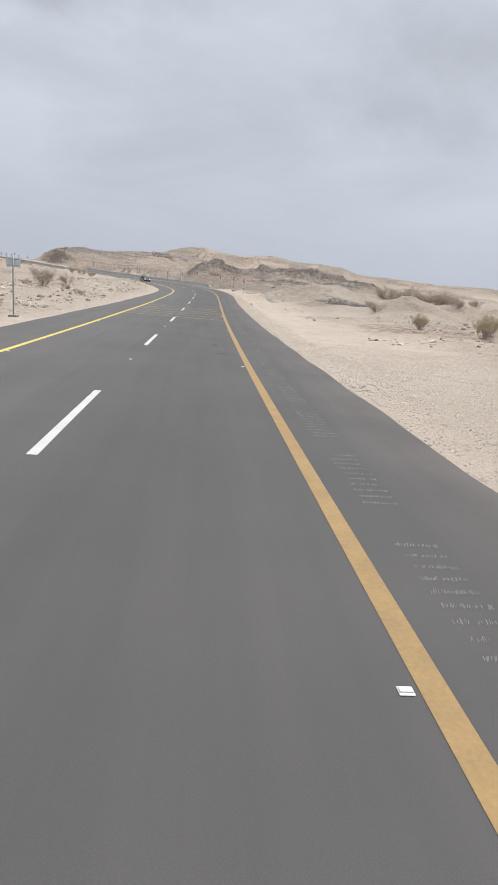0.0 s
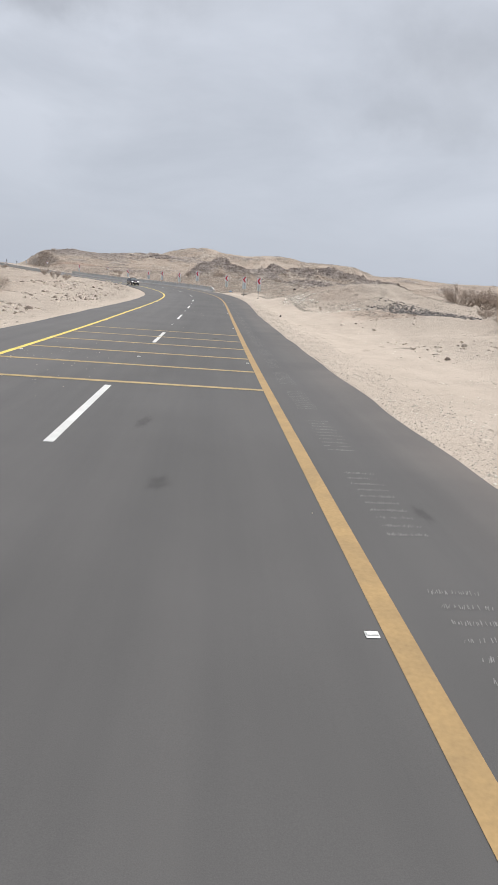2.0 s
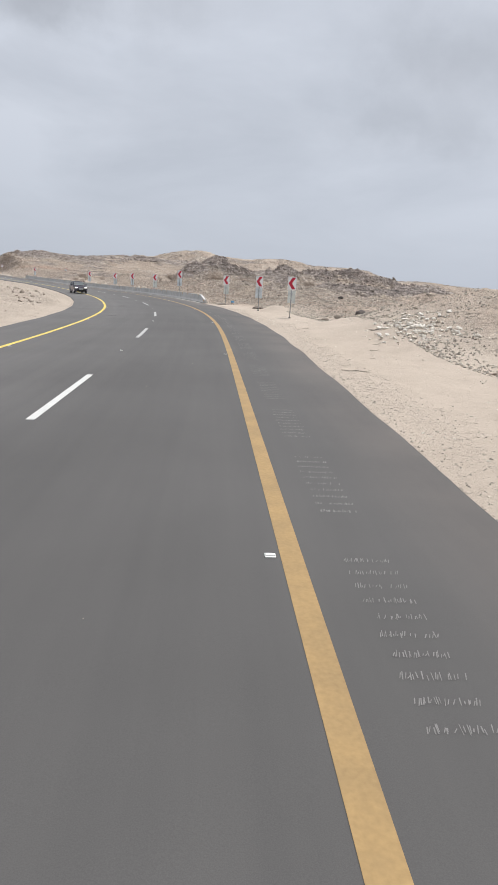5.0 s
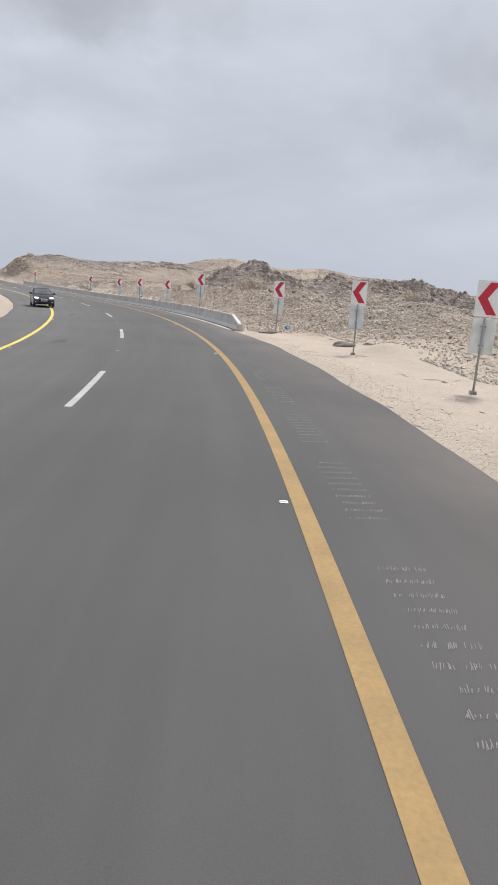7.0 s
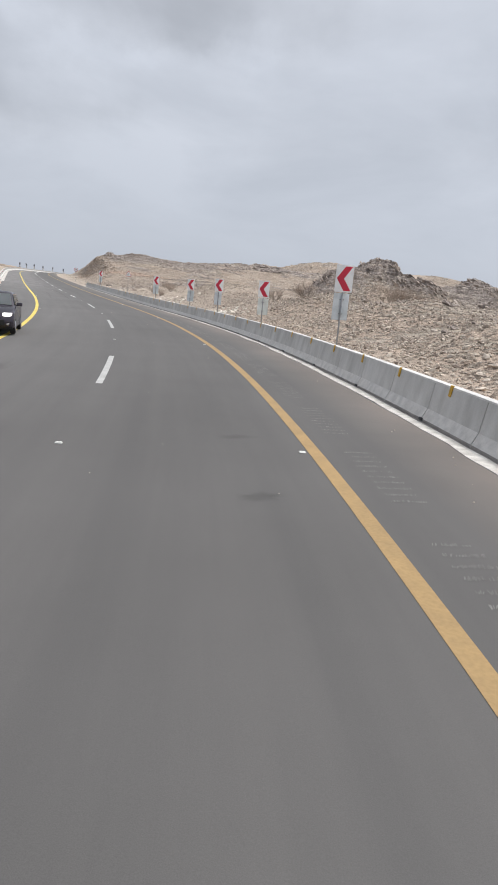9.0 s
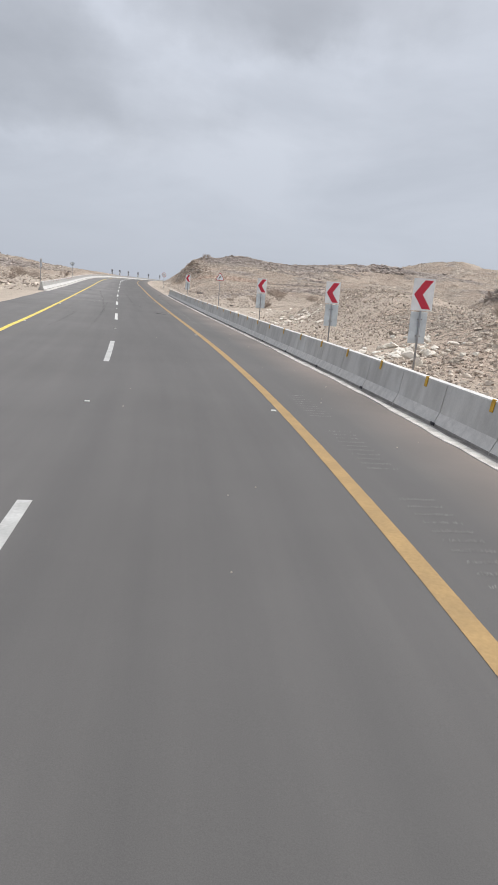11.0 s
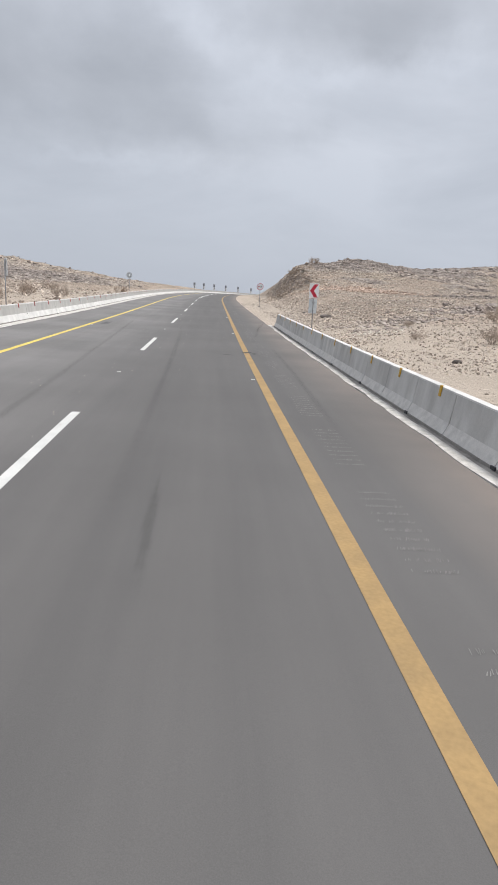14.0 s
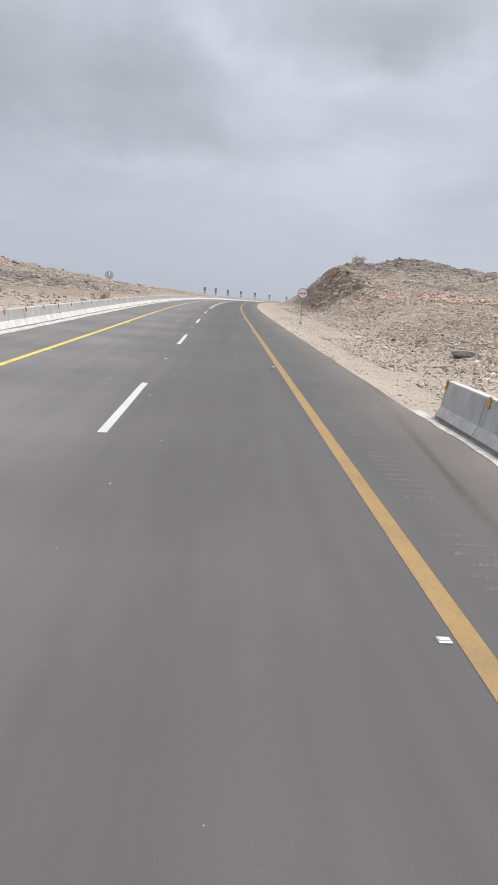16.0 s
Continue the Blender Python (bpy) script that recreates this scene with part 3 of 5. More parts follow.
# patches of dark broken rock: x, y, radius
DARK_PATCH = [(-36.8, 275.4, 3.6), (-40, 306, 3.0), (-32.3, 246.5, 2.4), (-32.0, 350.0, 3.5), (-57, 300, 2.5), (-45, 262, 1.6), (-62, 316, 3.0)]


def near_road(x, y):
    """For places in plan: metres along the road and metres right of the edge line, of the nearest point of the road."""
    x, y = np.asarray(x, float).ravel(), np.asarray(y, float).ravel()
    best, bs = np.full(x.shape, 1e18), np.zeros(x.shape, int)
    for j in range(0, len(S_GRID), 2):
        d = (x - RX[j]) ** 2 + (y - RY[j]) ** 2
        m = d < best
        best[m], bs[m] = d[m], j
    ps = PSI[bs]
    dx, dy = x - RX[bs], y - RY[bs]
    return S_GRID[bs] + dx * np.cos(ps) + dy * np.sin(ps), dx * np.sin(ps) - dy * np.cos(ps)


def terrain(x, y):
    """Ground height, rockiness and gravel at places in plan."""
    x, y = np.asarray(x, float).ravel(), np.asarray(y, float).ravel()
    s, o = near_road(x, y)
    c = np.interp(s, S_GRID, CROSS_S)
    zr = np.interp(s, S_GRID, RZ) + c * np.clip(o, -10.8, 2.8)
    out = np.maximum(np.maximum(o - 2.8, -10.8 - o), 0)          # metres beyond the paving
    far = np.clip((out - 25) / 120, 0, 1)
    zfar = 0.2 + 0.012 * np.clip(y, -50, np.where(x < -60, 300, 600)) - 3.0 * np.clip((y - 380) / 120, 0, 1) * (x < -60)
    z = (zr - 0.05) * (1 - far) + zfar * far
    w = np.clip(out / 9, 0, 1) ** 1.5
    z = z - 0.10 * np.clip(out / 4, 0, 1) + w * (fbm(x, y, 28, 3) - 0.5) * 1.5 + np.clip(out / 2.5, 0, 1) * (fbm(x, y, 3.0, 9) - 0.5) * 0.10
    rough = np.clip((out - 3.5) / 6, 0, 1)
    z = z + rough * (ridged(x, y, 5.0, 21) - 0.5) * (0.35 + 0.35 * np.clip((out - 9) / 8, 0, 1))
    z = z + np.where(o > 0, 0.35, 0.2) * np.clip((out - 4) / 14, 0, 1)
    rock = -0.15 + 0.75 * np.clip(fbm(x, y, 14, 31) - 0.12, 0, 1) * rough
    sharp, broad, patchy = ridged(x, y, 4.5, 41) - 0.55, ridged(x, y, 12.0, 43) - 0.55, 0.12 + 2.2 * np.clip(fbm(x, y, 7, 57) - 0.30, 0, 1)
    dark = 0.55 * np.clip(fbm(x, y, 22, 71) - 0.35, 0, 1) * rough
    hill = np.zeros_like(z)
    knots = np.clip((fbm(x, y, 17, 83, 4) - 0.55) / 0.12, 0, 1)           # dark outcrops here and there on the slopes
    cut = np.clip((s - 296) / 12, 0, 1) * np.clip((352 - s) / 12, 0, 1) * (o > 0)      # a rock face beside the road
    for hx, hy, top, ra, rb, turn, rk, amp in HILLS:
        a = radians(turn)
        u = ((x - hx) * math.cos(a) + (y - hy) * math.sin(a)) / ra
        v = (-(x - hx) * math.sin(a) + (y - hy) * math.cos(a)) / rb
        r2 = u * u + v * v
        g = np.exp(-0.5 * r2 * 1.4)
        keep = np.clip((out - 2.5 - 5.0 * cut) / (9 - 5.0 * cut), 0, 1) ** 1.2             # the road is cut through
        rel = np.maximum(top - z, 0) * g * keep
        m = g * keep
        hill = np.maximum(hill, m)
        z = z + rel + m * amp * (sharp * 2.2 if rk > 1.05 else broad * 1.2 + sharp * 0.5)
        rock = np.maximum(rock, rk * np.clip(m * 1.8, 0, 1) * (0.55 + 0.6 * patchy if rk > 1.05 else patchy + 0.2 * (rk >= 1.0)))
        # weathered dark rock: the jagged ridge all over, other hills along their crests
        dark = np.maximum(dark, np.clip((m - 0.25) * 2, 0, 1) * 0.85 if rk > 1.05 else np.clip((m - 0.80) / 0.12, 0, 1) * 0.85 * np.clip(0.4 + (patchy - 0.8) * 3, 0, 1))
    apron = np.clip((s - 244) / 6, 0, 1) * np.clip((340 - s) / 10, 0, 1) * np.clip((o - 6.5) / 3, 0, 1) + np.clip((s - 92) / 10, 0, 1) * np.clip((136 - s) / 6, 0, 1) * np.clip((o - 8.5) / 3, 0, 1)
    rock = np.maximum(rock, apron * (0.12 + 0.42 * fbm(x, y, 6, 93)) * np.clip((48 - o) / 15, 0, 1))
    knots = knots * np.clip((hill - 0.25) * 2.5, 0, 1)
    face = cut * np.clip((out - 6) / 2, 0, 1) * np.clip((16 - out) / 5, 0, 1)
    crest = np.clip((z - 11.0) / 1.2, 0, 1) * (x < -42) * (x > -95) * (y > 300) * (y < 380) * np.clip(0.3 + 1.4 * fbm(x, y, 5, 89), 0, 1)
    rock, dark = np.maximum(rock, np.maximum(0.95 * face, 0.85 * crest)), np.maximum(dark, np.maximum(0.45 * face, 0.9 * crest))
    z = z + face * (ridged(x, y, 3.2, 95, 3) - 0.5) * 1.6
    rock, dark = np.maximum(rock, knots * 0.9 * np.clip((out - 14) / 10, 0, 1)), np.maximum(dark, knots * 0.8 * np.clip((out - 14) / 10, 0, 1))
    for cx_, cy_, cr_ in DARK_PATCH:
        k_ = np.clip(1.6 - np.hypot((x - cx_) / 1.5, y - cy_) / cr_ + (fbm(x, y, 4, 87) - 0.5), 0, 1)
        rock, dark = np.maximum(rock, k_), np.maximum(dark, 0.7 * k_)
    for hx, hy, h, r in HEAPS:
        z = z + h * np.exp(-((x - hx) ** 2 + (y - hy) ** 2) / (r * r)) * np.clip(out / 1.5, 0, 1) * (0.8 + 0.4 * fbm(x, y, 1.5, 77))
    rock = rock + 0.30 * np.clip((s - 124) / 8, 0, 1) * np.clip((186 - s) / 10, 0, 1) * np.clip((o - 5) / 3, 0, 1) * np.clip((60 - o) / 20, 0, 1)
    z = z + np.clip(rock * 1.4 - 0.3, 0, 1) * np.clip((out - 4) / 5, 0, 1) * (ridged(x, y, 2.4, 91, 3) - 0.55) * (0.30 + 0.75 * dark)
    rut = np.clip((s - 18) / 12, 0, 1) * np.clip((104 - s) / 14, 0, 1)
    for o_ in (5.6, 7.3):
        z = z - 0.055 * rut * np.exp(-((o - o_ - 0.6 * np.sin(s * 0.06)) / 0.28) ** 2)
    # ledges where the rock shows
    step = 1.15
    fr = z / step - np.floor(z / step)
    z = z + (np.floor(z / step) + np.clip((fr - 0.45) * 2.2, 0, 1) - z / step) * step * 0.35 * np.clip(rock * 1.5 - 0.35, 0, 1) * np.clip((out - 6) / 6, 0, 1)
    gravel = np.clip(0.62 + 1.3 * (fbm(x, y, 7, 61) - 0.35), 0, 1) * np.clip(out / 1.0, 0.3, 1)
    gravel = gravel * (1 - 0.94 * np.clip((s - 6) / 12, 0, 1) * np.clip((9 + 1.5 * np.sin(s * 0.11) - out) / 3, 0, 1) * np.clip((out - 0.7) / 0.6, 0, 1) * (o > 0) * np.clip((150 - s) / 20, 0, 1))
    return z, rock, gravel, dark


def ground_z(x, y):
    return float(terrain([x], [y])[0][0])


# ---- ground ----
def steps(lo, hi, step, reach, grow):
    core = list(np.arange(lo, hi + 0.01, step))
    d, a, b = step, [], []
    p = hi
    while p < reach:
        d *= grow
        p += d
        b.append(p)
    d, p = step, lo
    while p > -reach:
        d *= grow
        p -= d
        a.append(p)
    return np.array(a[::-1] + core + b)


gx, gy = steps(-108, 60, 0.50, 3500, 1.05), steps(-16, 345, 0.55, 3500, 1.045)
GXX, GYY = np.meshgrid(gx, gy)
gz, grock, ggrav, gdark = terrain(GXX, GYY)
nx, ny = len(gx), len(gy)
gme = bpy.data.meshes.new("ground")
idx = np.arange(nx * ny).reshape(ny, nx)
quads = np.stack([idx[:-1, :-1], idx[:-1, 1:], idx[1:, 1:], idx[1:, :-1]], -1).reshape(-1, 4)
gme.vertices.add(nx * ny)
gme.vertices.foreach_set("co", np.stack([GXX.ravel(), GYY.ravel(), gz], -1).ravel())
gme.loops.add(quads.size)
gme.loops.foreach_set("vertex_index", quads.ravel())
gme.polygons.add(len(quads))
gme.polygons.foreach_set("loop_start", np.arange(0, quads.size, 4))
gme.update(calc_edges=True)
for nm, val in (("rock", grock), ("gravel", ggrav), ("dark", gdark)):
    at_ = gme.attributes.new(nm, "FLOAT", "POINT")
    at_.data.foreach_set("value", val.astype(np.float32))
gme.materials.append(GROUND)
gme.shade_smooth()
gme.attributes.new("sharp_face", "BOOLEAN", "FACE").data.foreach_set("value", (grock[quads].mean(1) > 0.62) & (gdark[quads].mean(1) > 0.45))      # broken rock has facets
tagged(new("ground", gme), "pale sandy desert ground with gravel and dark rocky hills", "ground", kind="structure")


# ---- road ----
EDGE_R, EDGE_L, LANE, LEFT_LINE = 2.40, -10.37, -3.65, -7.48


def strip(name, s0, s1, o0, o1, up, mat, step=1.0, parent=None, thick=0.0, cols=1, wide=None, inner=None):
    """A band that follows the road between two offsets."""
    ss = np.linspace(s0, s1, max(2, int(round((s1 - s0) / step)) + 1))
    oo = np.linspace(o0, o1, cols + 1)
    v, f = [], []
    for a in ss:
        for o in oo:
            if wide and o == oo[-1]:
                o = o + wide(a)
            if inner and o == oo[0]:
                o = o + inner(a)
            v.append(road_at(a, o, up))
    k = len(oo)
    for i in range(len(ss) - 1):
        for j in range(cols):
            f.append((i * k + j, i * k + j + 1, (i + 1) * k + j + 1, (i + 1) * k + j))
    if thick:
        n0 = len(v)
        for a in ss:
            v.append(road_at(a, o0 + (inner(a) if inner else 0), up - thick)); v.append(road_at(a, o1 + (wide(a) if wide else 0), up - thick))
        for i in range(len(ss) - 1):
            f.append((n0 + 2 * i, i * k, (i + 1) * k, n0 + 2 * i + 2))
            f.append((i * k + k - 1, n0 + 2 * i + 1, n0 + 2 * i + 3, (i + 1) * k + k - 1))
        m = len(ss) - 1
        for i in (0, m):
            f.append(tuple([n0 + 2 * i] + [i * k + j for j in range(k)] + [n0 + 2 * i + 1]))
    me = mesh_of(name, v, f, mat)
    ob = new(name, me)
    if parent:
        ob.parent = parent
    return ob, ss, oo


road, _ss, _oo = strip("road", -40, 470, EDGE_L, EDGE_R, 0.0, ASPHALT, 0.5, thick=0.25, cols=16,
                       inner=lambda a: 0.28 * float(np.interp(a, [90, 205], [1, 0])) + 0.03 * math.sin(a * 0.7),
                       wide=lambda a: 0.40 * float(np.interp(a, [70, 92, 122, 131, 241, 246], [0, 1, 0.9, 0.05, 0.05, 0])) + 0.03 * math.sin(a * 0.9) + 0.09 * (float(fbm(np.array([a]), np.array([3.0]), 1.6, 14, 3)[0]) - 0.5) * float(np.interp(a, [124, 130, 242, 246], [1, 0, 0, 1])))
_n = len(road.data.vertices)
acr, alo = np.zeros(_n, np.float32), np.zeros(_n, np.float32)
for i, a in enumerate(_ss):
    for j, o in enumerate(_oo):
        acr[i * len(_oo) + j], alo[i * len(_oo) + j] = o, a
base_n = len(_ss) * len(_oo)
for i, a in enumerate(_ss):
    for j, o in enumerate((EDGE_L, EDGE_R)):
        acr[base_n + 2 * i + j], alo[base_n + 2 * i + j] = o, a
for nm, val in (("across", acr), ("along", alo)):
    road.data.attributes.new(nm, "FLOAT", "POINT").data.foreach_set("value", val)
tagged(road, "worn grey two-lane asphalt road curving through desert", "road", kind="structure")

PERIOD, DASH, PHASE = 16.434, 5.41, -9.77
for k in range(-2, 19):
    s0 = PHASE + PERIOD * k + float(np.interp(k, [0, 6, 11, 18], [0, 0.33, 0.85, 0.9]))
    if s0 + DASH > 298:
        break
    d, _, _ = strip("lane_dash", s0, s0 + DASH, LANE - 0.075, LANE + 0.075, 0.004, PAINT_WORN if 82 < s0 < 172 else PAINT_WHITE, 0.9)
    tagged(d, "white painted lane dash on grey asphalt", "road marking", "lane dashes")
for o in (-0.13, 0.13):
    d, _, _ = strip("lane_line", 302, 470, LANE + o - 0.06, LANE + o + 0.06, 0.004, PAINT_WHITE, 1.0)
    tagged(d, "solid white centre line before the crest", "road marking")
d, _, _ = strip("edge_line", -40, 470, -0.10, 0.10, 0.004, PAINT_YELLOW, 1.0)
tagged(d, "worn ochre yellow edge line on the asphalt", "road marking")
d, _, _ = strip("edge_line", -40, 470, LEFT_LINE - 0.09, LEFT_LINE + 0.09, 0.004, PAINT_LEMON, 1.0)
tagged(d, "bright yellow edge line along the oncoming lane", "road marking")
for s0 in (32.5, 35.85, 39.15, 42.5, 45.95, 29.2):
    d, _, _ = strip("warning_bar", s0 - 0.12, s0 + 0.12, LEFT_LINE + 0.1, -0.11, 0.006, PAINT_BAR, 0.1, cols=6)
    tagged(d, "thin dull yellow bar painted across both lanes", "road marking", "warning bars")


# ---- signs ----
def sign_plate(w, h, t=0.012, r=0.03):
    bm = bmesh.new()
    box(bm, 0, 0, 0, w, t, h, 0.004)
    return bm


def flat_shape(pts_, y, thick=0.004):
    """A thin plate cut to an outline in the sign's own plane."""
    bm = bmesh.new()
    vs = [bm.verts.new((x, y, z)) for x, z in pts_]
    f = bm.faces.new(vs)
    e = bmesh.ops.extrude_face_region(bm, geom=[f])
    bmesh.ops.translate(bm, vec=(0, -thick, 0), verts=[v for v in e["geom"] if isinstance(v, bmesh.types.BMVert)])
    bmesh.ops.recalc_face_normals(bm, faces=bm.faces)
    return bm


def chevron_pts(w, h, left=True):
    k = 1 if left else -1
    a, b = 0.44 * w, 0.5 * h
    return [(k * x, z) for x, z in ((-a, 0), (0.02 * w, b * 0.93), (0.44 * w, b * 0.93), (-0.02 * w, 0), (0.44 * w, -b * 0.93), (0.02 * w, -b * 0.93))]


def clear_foot(root, h, size):
    bm = bmesh.new()
    box(bm, 0, 0, 0.02, size, size, 0.16, 0.03)
    for v in bm.verts:
        v.co += Vector((noise.noise(v.co * 9), noise.noise(v.co * 9 + Vector((3, 1, 2))), 0)) * 0.04
    part("footing", bm, CONCRETE_OLD, root, "rough pale concrete footing")


def chevron_sign(x, y, z_mid, face, left=True, back=True, lean=0.0, label="", twist=0.0, rear=None):
    """A chevron board on a pole, with a second board lower down that faces the other way. face: where its front looks, in radians."""
    gz0 = ground_z(x, y)
    root = new("chevron_sign")
    h = z_mid - gz0
    bm = bmesh.new(); tube(bm, (0, 0, -0.3), (0, 0, h + 0.42), 0.032, n=12)
    part("pole", bm, STEEL, root, "galvanised steel pole", True)
    bm = sign_plate(0.62, 0.94); bmesh.ops.translate(bm, vec=(0, -0.055, h), verts=bm.verts)
    board = part("board", bm, SIGN_WHITE, root, "white board with a red chevron")
    bm = flat_shape(chevron_pts(0.60, 0.90, left), -0.062); bmesh.ops.translate(bm, vec=(0, 0, h), verts=bm.verts)
    part("chevron", bm, SIGN_RED, board, "chevron arrow")
    if back:
        bm = sign_plate(0.62, 0.94); bmesh.ops.translate(bm, vec=(0, 0.055, h - 0.98), verts=bm.verts)
        bmesh.ops.rotate(bm, cent=(0, 0, 0), matrix=Matrix.Rotation(radians(twist), 3, "Z"), verts=bm.verts)
        part("rear_board", bm, rear or SIGN_BACK, root, "bare grey back of the board for oncoming traffic")
        for dz in (-0.25, 0.25):
            bm = bmesh.new(); box(bm, 0, 0.03, h - 0.98 + dz, 0.16, 0.05, 0.035, 0.006)
            part("bracket", bm, STEEL, root)
    for dz in (-0.25, 0.25):
        bm = bmesh.new(); box(bm, 0, -0.03, h + dz, 0.16, 0.05, 0.035, 0.006)
        part("bracket", bm, STEEL, root)
    clear_foot(root, h, 0.20)
    root.matrix_basis = pose(x, y, gz0, 0, lean, math.degrees(face) + 90)
    return tagged(root, label or "red and white chevron board on a grey steel pole", "road sign", "chevron boards along the bend")


def facing(s, back_=38):
    return lambda x, y: math.atan2(float(road_at(s - back_, -1.8)[1]) - y, float(road_at(s - back_, -1.8)[0]) - x)


for k, (x, y, zm, s, lean) in enumerate(((5.99, 110.69, 3.23, 110, 0.8), (4.39, 120.36, 3.43, 120, 0.0), (1.79, 132.07, 3.62, 131, 0.6), (-3.71, 147.36, 4.34, 147, 0.0),
                          (-7.95, 161.28, 4.03, 161, 0.0), (-12.51, 172.56, 4.27, 173, 0.0), (-16.51, 181.03, 4.29, 182, 0.0), (-23.29, 194.31, 4.65, 197, 0.5),
                          (-43.87, 233.74, 5.76, 242, 0.0))):
    chevron_sign(x, y, zm, facing(s)(x, y), True, True, lean, "", (-22, 18, -28, 24, -12, 30, -25, 16, 34)[k], (SIGN_PALE, None, SIGN_PALE, None, SIGN_PALE, None, None, None, None)[k])
# the far bend to the other side: backs of boards above, boards for this side below


# grey of backs and chevrons has the shade and haze painted in
def far_chevron(x, y, z_mid, face):
    gz0 = ground_z(x, y)
    root = new("chevron_sign")
    h = z_mid - gz0
    bm = bmesh.new(); tube(bm, (0, 0, -0.3), (0, 0, h + 0.40), 0.03, n=10)
    part("pole", bm, STEEL, root, "galvanised steel pole", True)
    bm = sign_plate(0.56, 0.80); bmesh.ops.translate(bm, vec=(0, 0.05, h), verts=bm.verts)
    part("rear_board", bm, SIGN_SHADED, root, "back of a board in a shaded grey")
    bm = sign_plate(0.56, 0.80); bmesh.ops.translate(bm, vec=(0, -0.05, h - 0.86), verts=bm.verts)
    board = part("board", bm, SIGN_WHITE, root, "white board")
    bm = flat_shape(chevron_pts(0.50, 0.74, False), -0.058); bmesh.ops.translate(bm, vec=(0, 0, h - 0.86), verts=bm.verts)
    part("chevron", bm, SIGN_SHADED, board, "chevron arrow greyed as if backlit in haze")
    clear_foot(root, h, 0.20)
    root.matrix_basis = pose(x, y, gz0, 0, 0, math.degrees(face) + 90)
    tagged(root, "small grey and white chevron board behind the far barrier", "road sign", "chevron boards on the far bend")


for s in (381, 390, 399, 408, 417, 426, 436, 447):
    q = road_at(s, -12.6)
    far_chevron(float(q[0]), float(q[1]), float(q[2]) + 2.3, math.atan2(200 - q[1], -36 - q[0]))


def warning_sign(x, y, z_mid, face):
    gz0 = ground_z(x, y)
    h = z_mid - gz0
    root = new("warning_sign")
    bm = bmesh.new(); tube(bm, (0, 0, -0.3), (0, 0, h + 0.25), 0.03, n=12)
    part("pole", bm, STEEL, root, "galvanised steel pole", True)
    R = 0.42

    def tri_pts(r):
        out = []
        for k in range(3):
            a = radians(90 + 120 * k)
            for da in (-9, 0, 9):
                rr = r * (0.93 if da else 0.96)
                out.append((rr * math.cos(a + radians(da)), rr * math.sin(a + radians(da)) - 0.05))
        return out

    bm = flat_shape(tri_pts(R), -0.045, 0.012); bmesh.ops.translate(bm, vec=(0, 0, h), verts=bm.verts)
    board = part("board", bm, SIGN_RED, root, "red border of the triangle")
    bm = flat_shape(tri_pts(R * 0.85), -0.058, 0.004); bmesh.ops.translate(bm, vec=(0, 0, h), verts=bm.verts)
    part("field", bm, SIGN_WHITE, board, "white field")
    pts_ = [(-0.11, -0.19), (-0.05, -0.19), (-0.05, -0.06), (-0.02, -0.01), (0.03, 0.01), (0.03, -0.03), (0.12, 0.04), (0.03, 0.11), (0.03, 0.07), (-0.05, 0.05), (-0.10, -0.02)]
    bm = flat_shape(pts_, -0.063, 0.004); bmesh.ops.translate(bm, vec=(0, 0, h - 0.02), verts=bm.verts)
    part("arrow", bm, BLACK, board, "black bend arrow")
    clear_foot(root, h, 0.28)
    root.matrix_basis = pose(x, y, gz0, 0, 0, math.degrees(face) + 90)
    return tagged(root, "red-edged white triangle sign warning of a bend ahead", "road sign")


warning_sign(-30.69, 207.63, 5.42, facing(212)(-30.69, 207.63))


def round_sign(x, y, z_mid, face, front=True, label=""):
    gz0 = ground_z(x, y)
    h = z_mid - gz0
    root = new("round_sign")
    bm = bmesh.new(); tube(bm, (0, 0, -0.3), (0, 0, h + 0.25), 0.03, n=12)
    part("pole", bm, STEEL, root, "", True)

    def circ(r, n=32):
        return [(r * math.cos(2 * math.pi * k / n), r * math.sin(2 * math.pi * k / n)) for k in range(n)]

    bm = flat_shape(circ(0.42), -0.045, 0.012); bmesh.ops.translate(bm, vec=(0, 0, h), verts=bm.verts)
    board = part("board", bm, SIGN_RED if front else SIGN_BACK, root, "round plate")
    if front:
        bm = flat_shape(circ(0.372), -0.058, 0.004); bmesh.ops.translate(bm, vec=(0, 0, h), verts=bm.verts)
        part("field", bm, SIGN_WHITE, board)
        for cx, mt in ((-0.14, SIGN_RED), (0.14, BLACK)):
            pts_ = [(cx - 0.11, -0.07), (cx + 0.11, -0.07), (cx + 0.11, 0.0), (cx + 0.06, 0.01), (cx + 0.04, 0.06), (cx - 0.04, 0.06), (cx - 0.06, 0.01), (cx - 0.11, 0.0)]
            bm = flat_shape(pts_, -0.063, 0.004); bmesh.ops.translate(bm, vec=(0, 0, h), verts=bm.verts)
            part("pictogram", bm, mt, board)
    else:
        for dz in (-0.18, 0.18):
            bm = bmesh.new(); box(bm, 0, -0.03, h + dz, 0.5, 0.03, 0.04, 0.005)
            part("bracket", bm, STEEL, root)
    clear_foot(root, h, 0.26)
    root.matrix_basis = pose(x, y, gz0, 0, 0, math.degrees(face) + 90)
    return tagged(root, label, "road sign")


round_sign(-62.89, 269.8, 6.97, facing(282)(-62.89, 269.8), True, "red-ringed white round sign that forbids overtaking")
round_sign(-83.17, 270.5, 7.9, facing(292)(-83.17, 270.5) + math.pi, False, "bare grey back of a round sign behind the barrier")


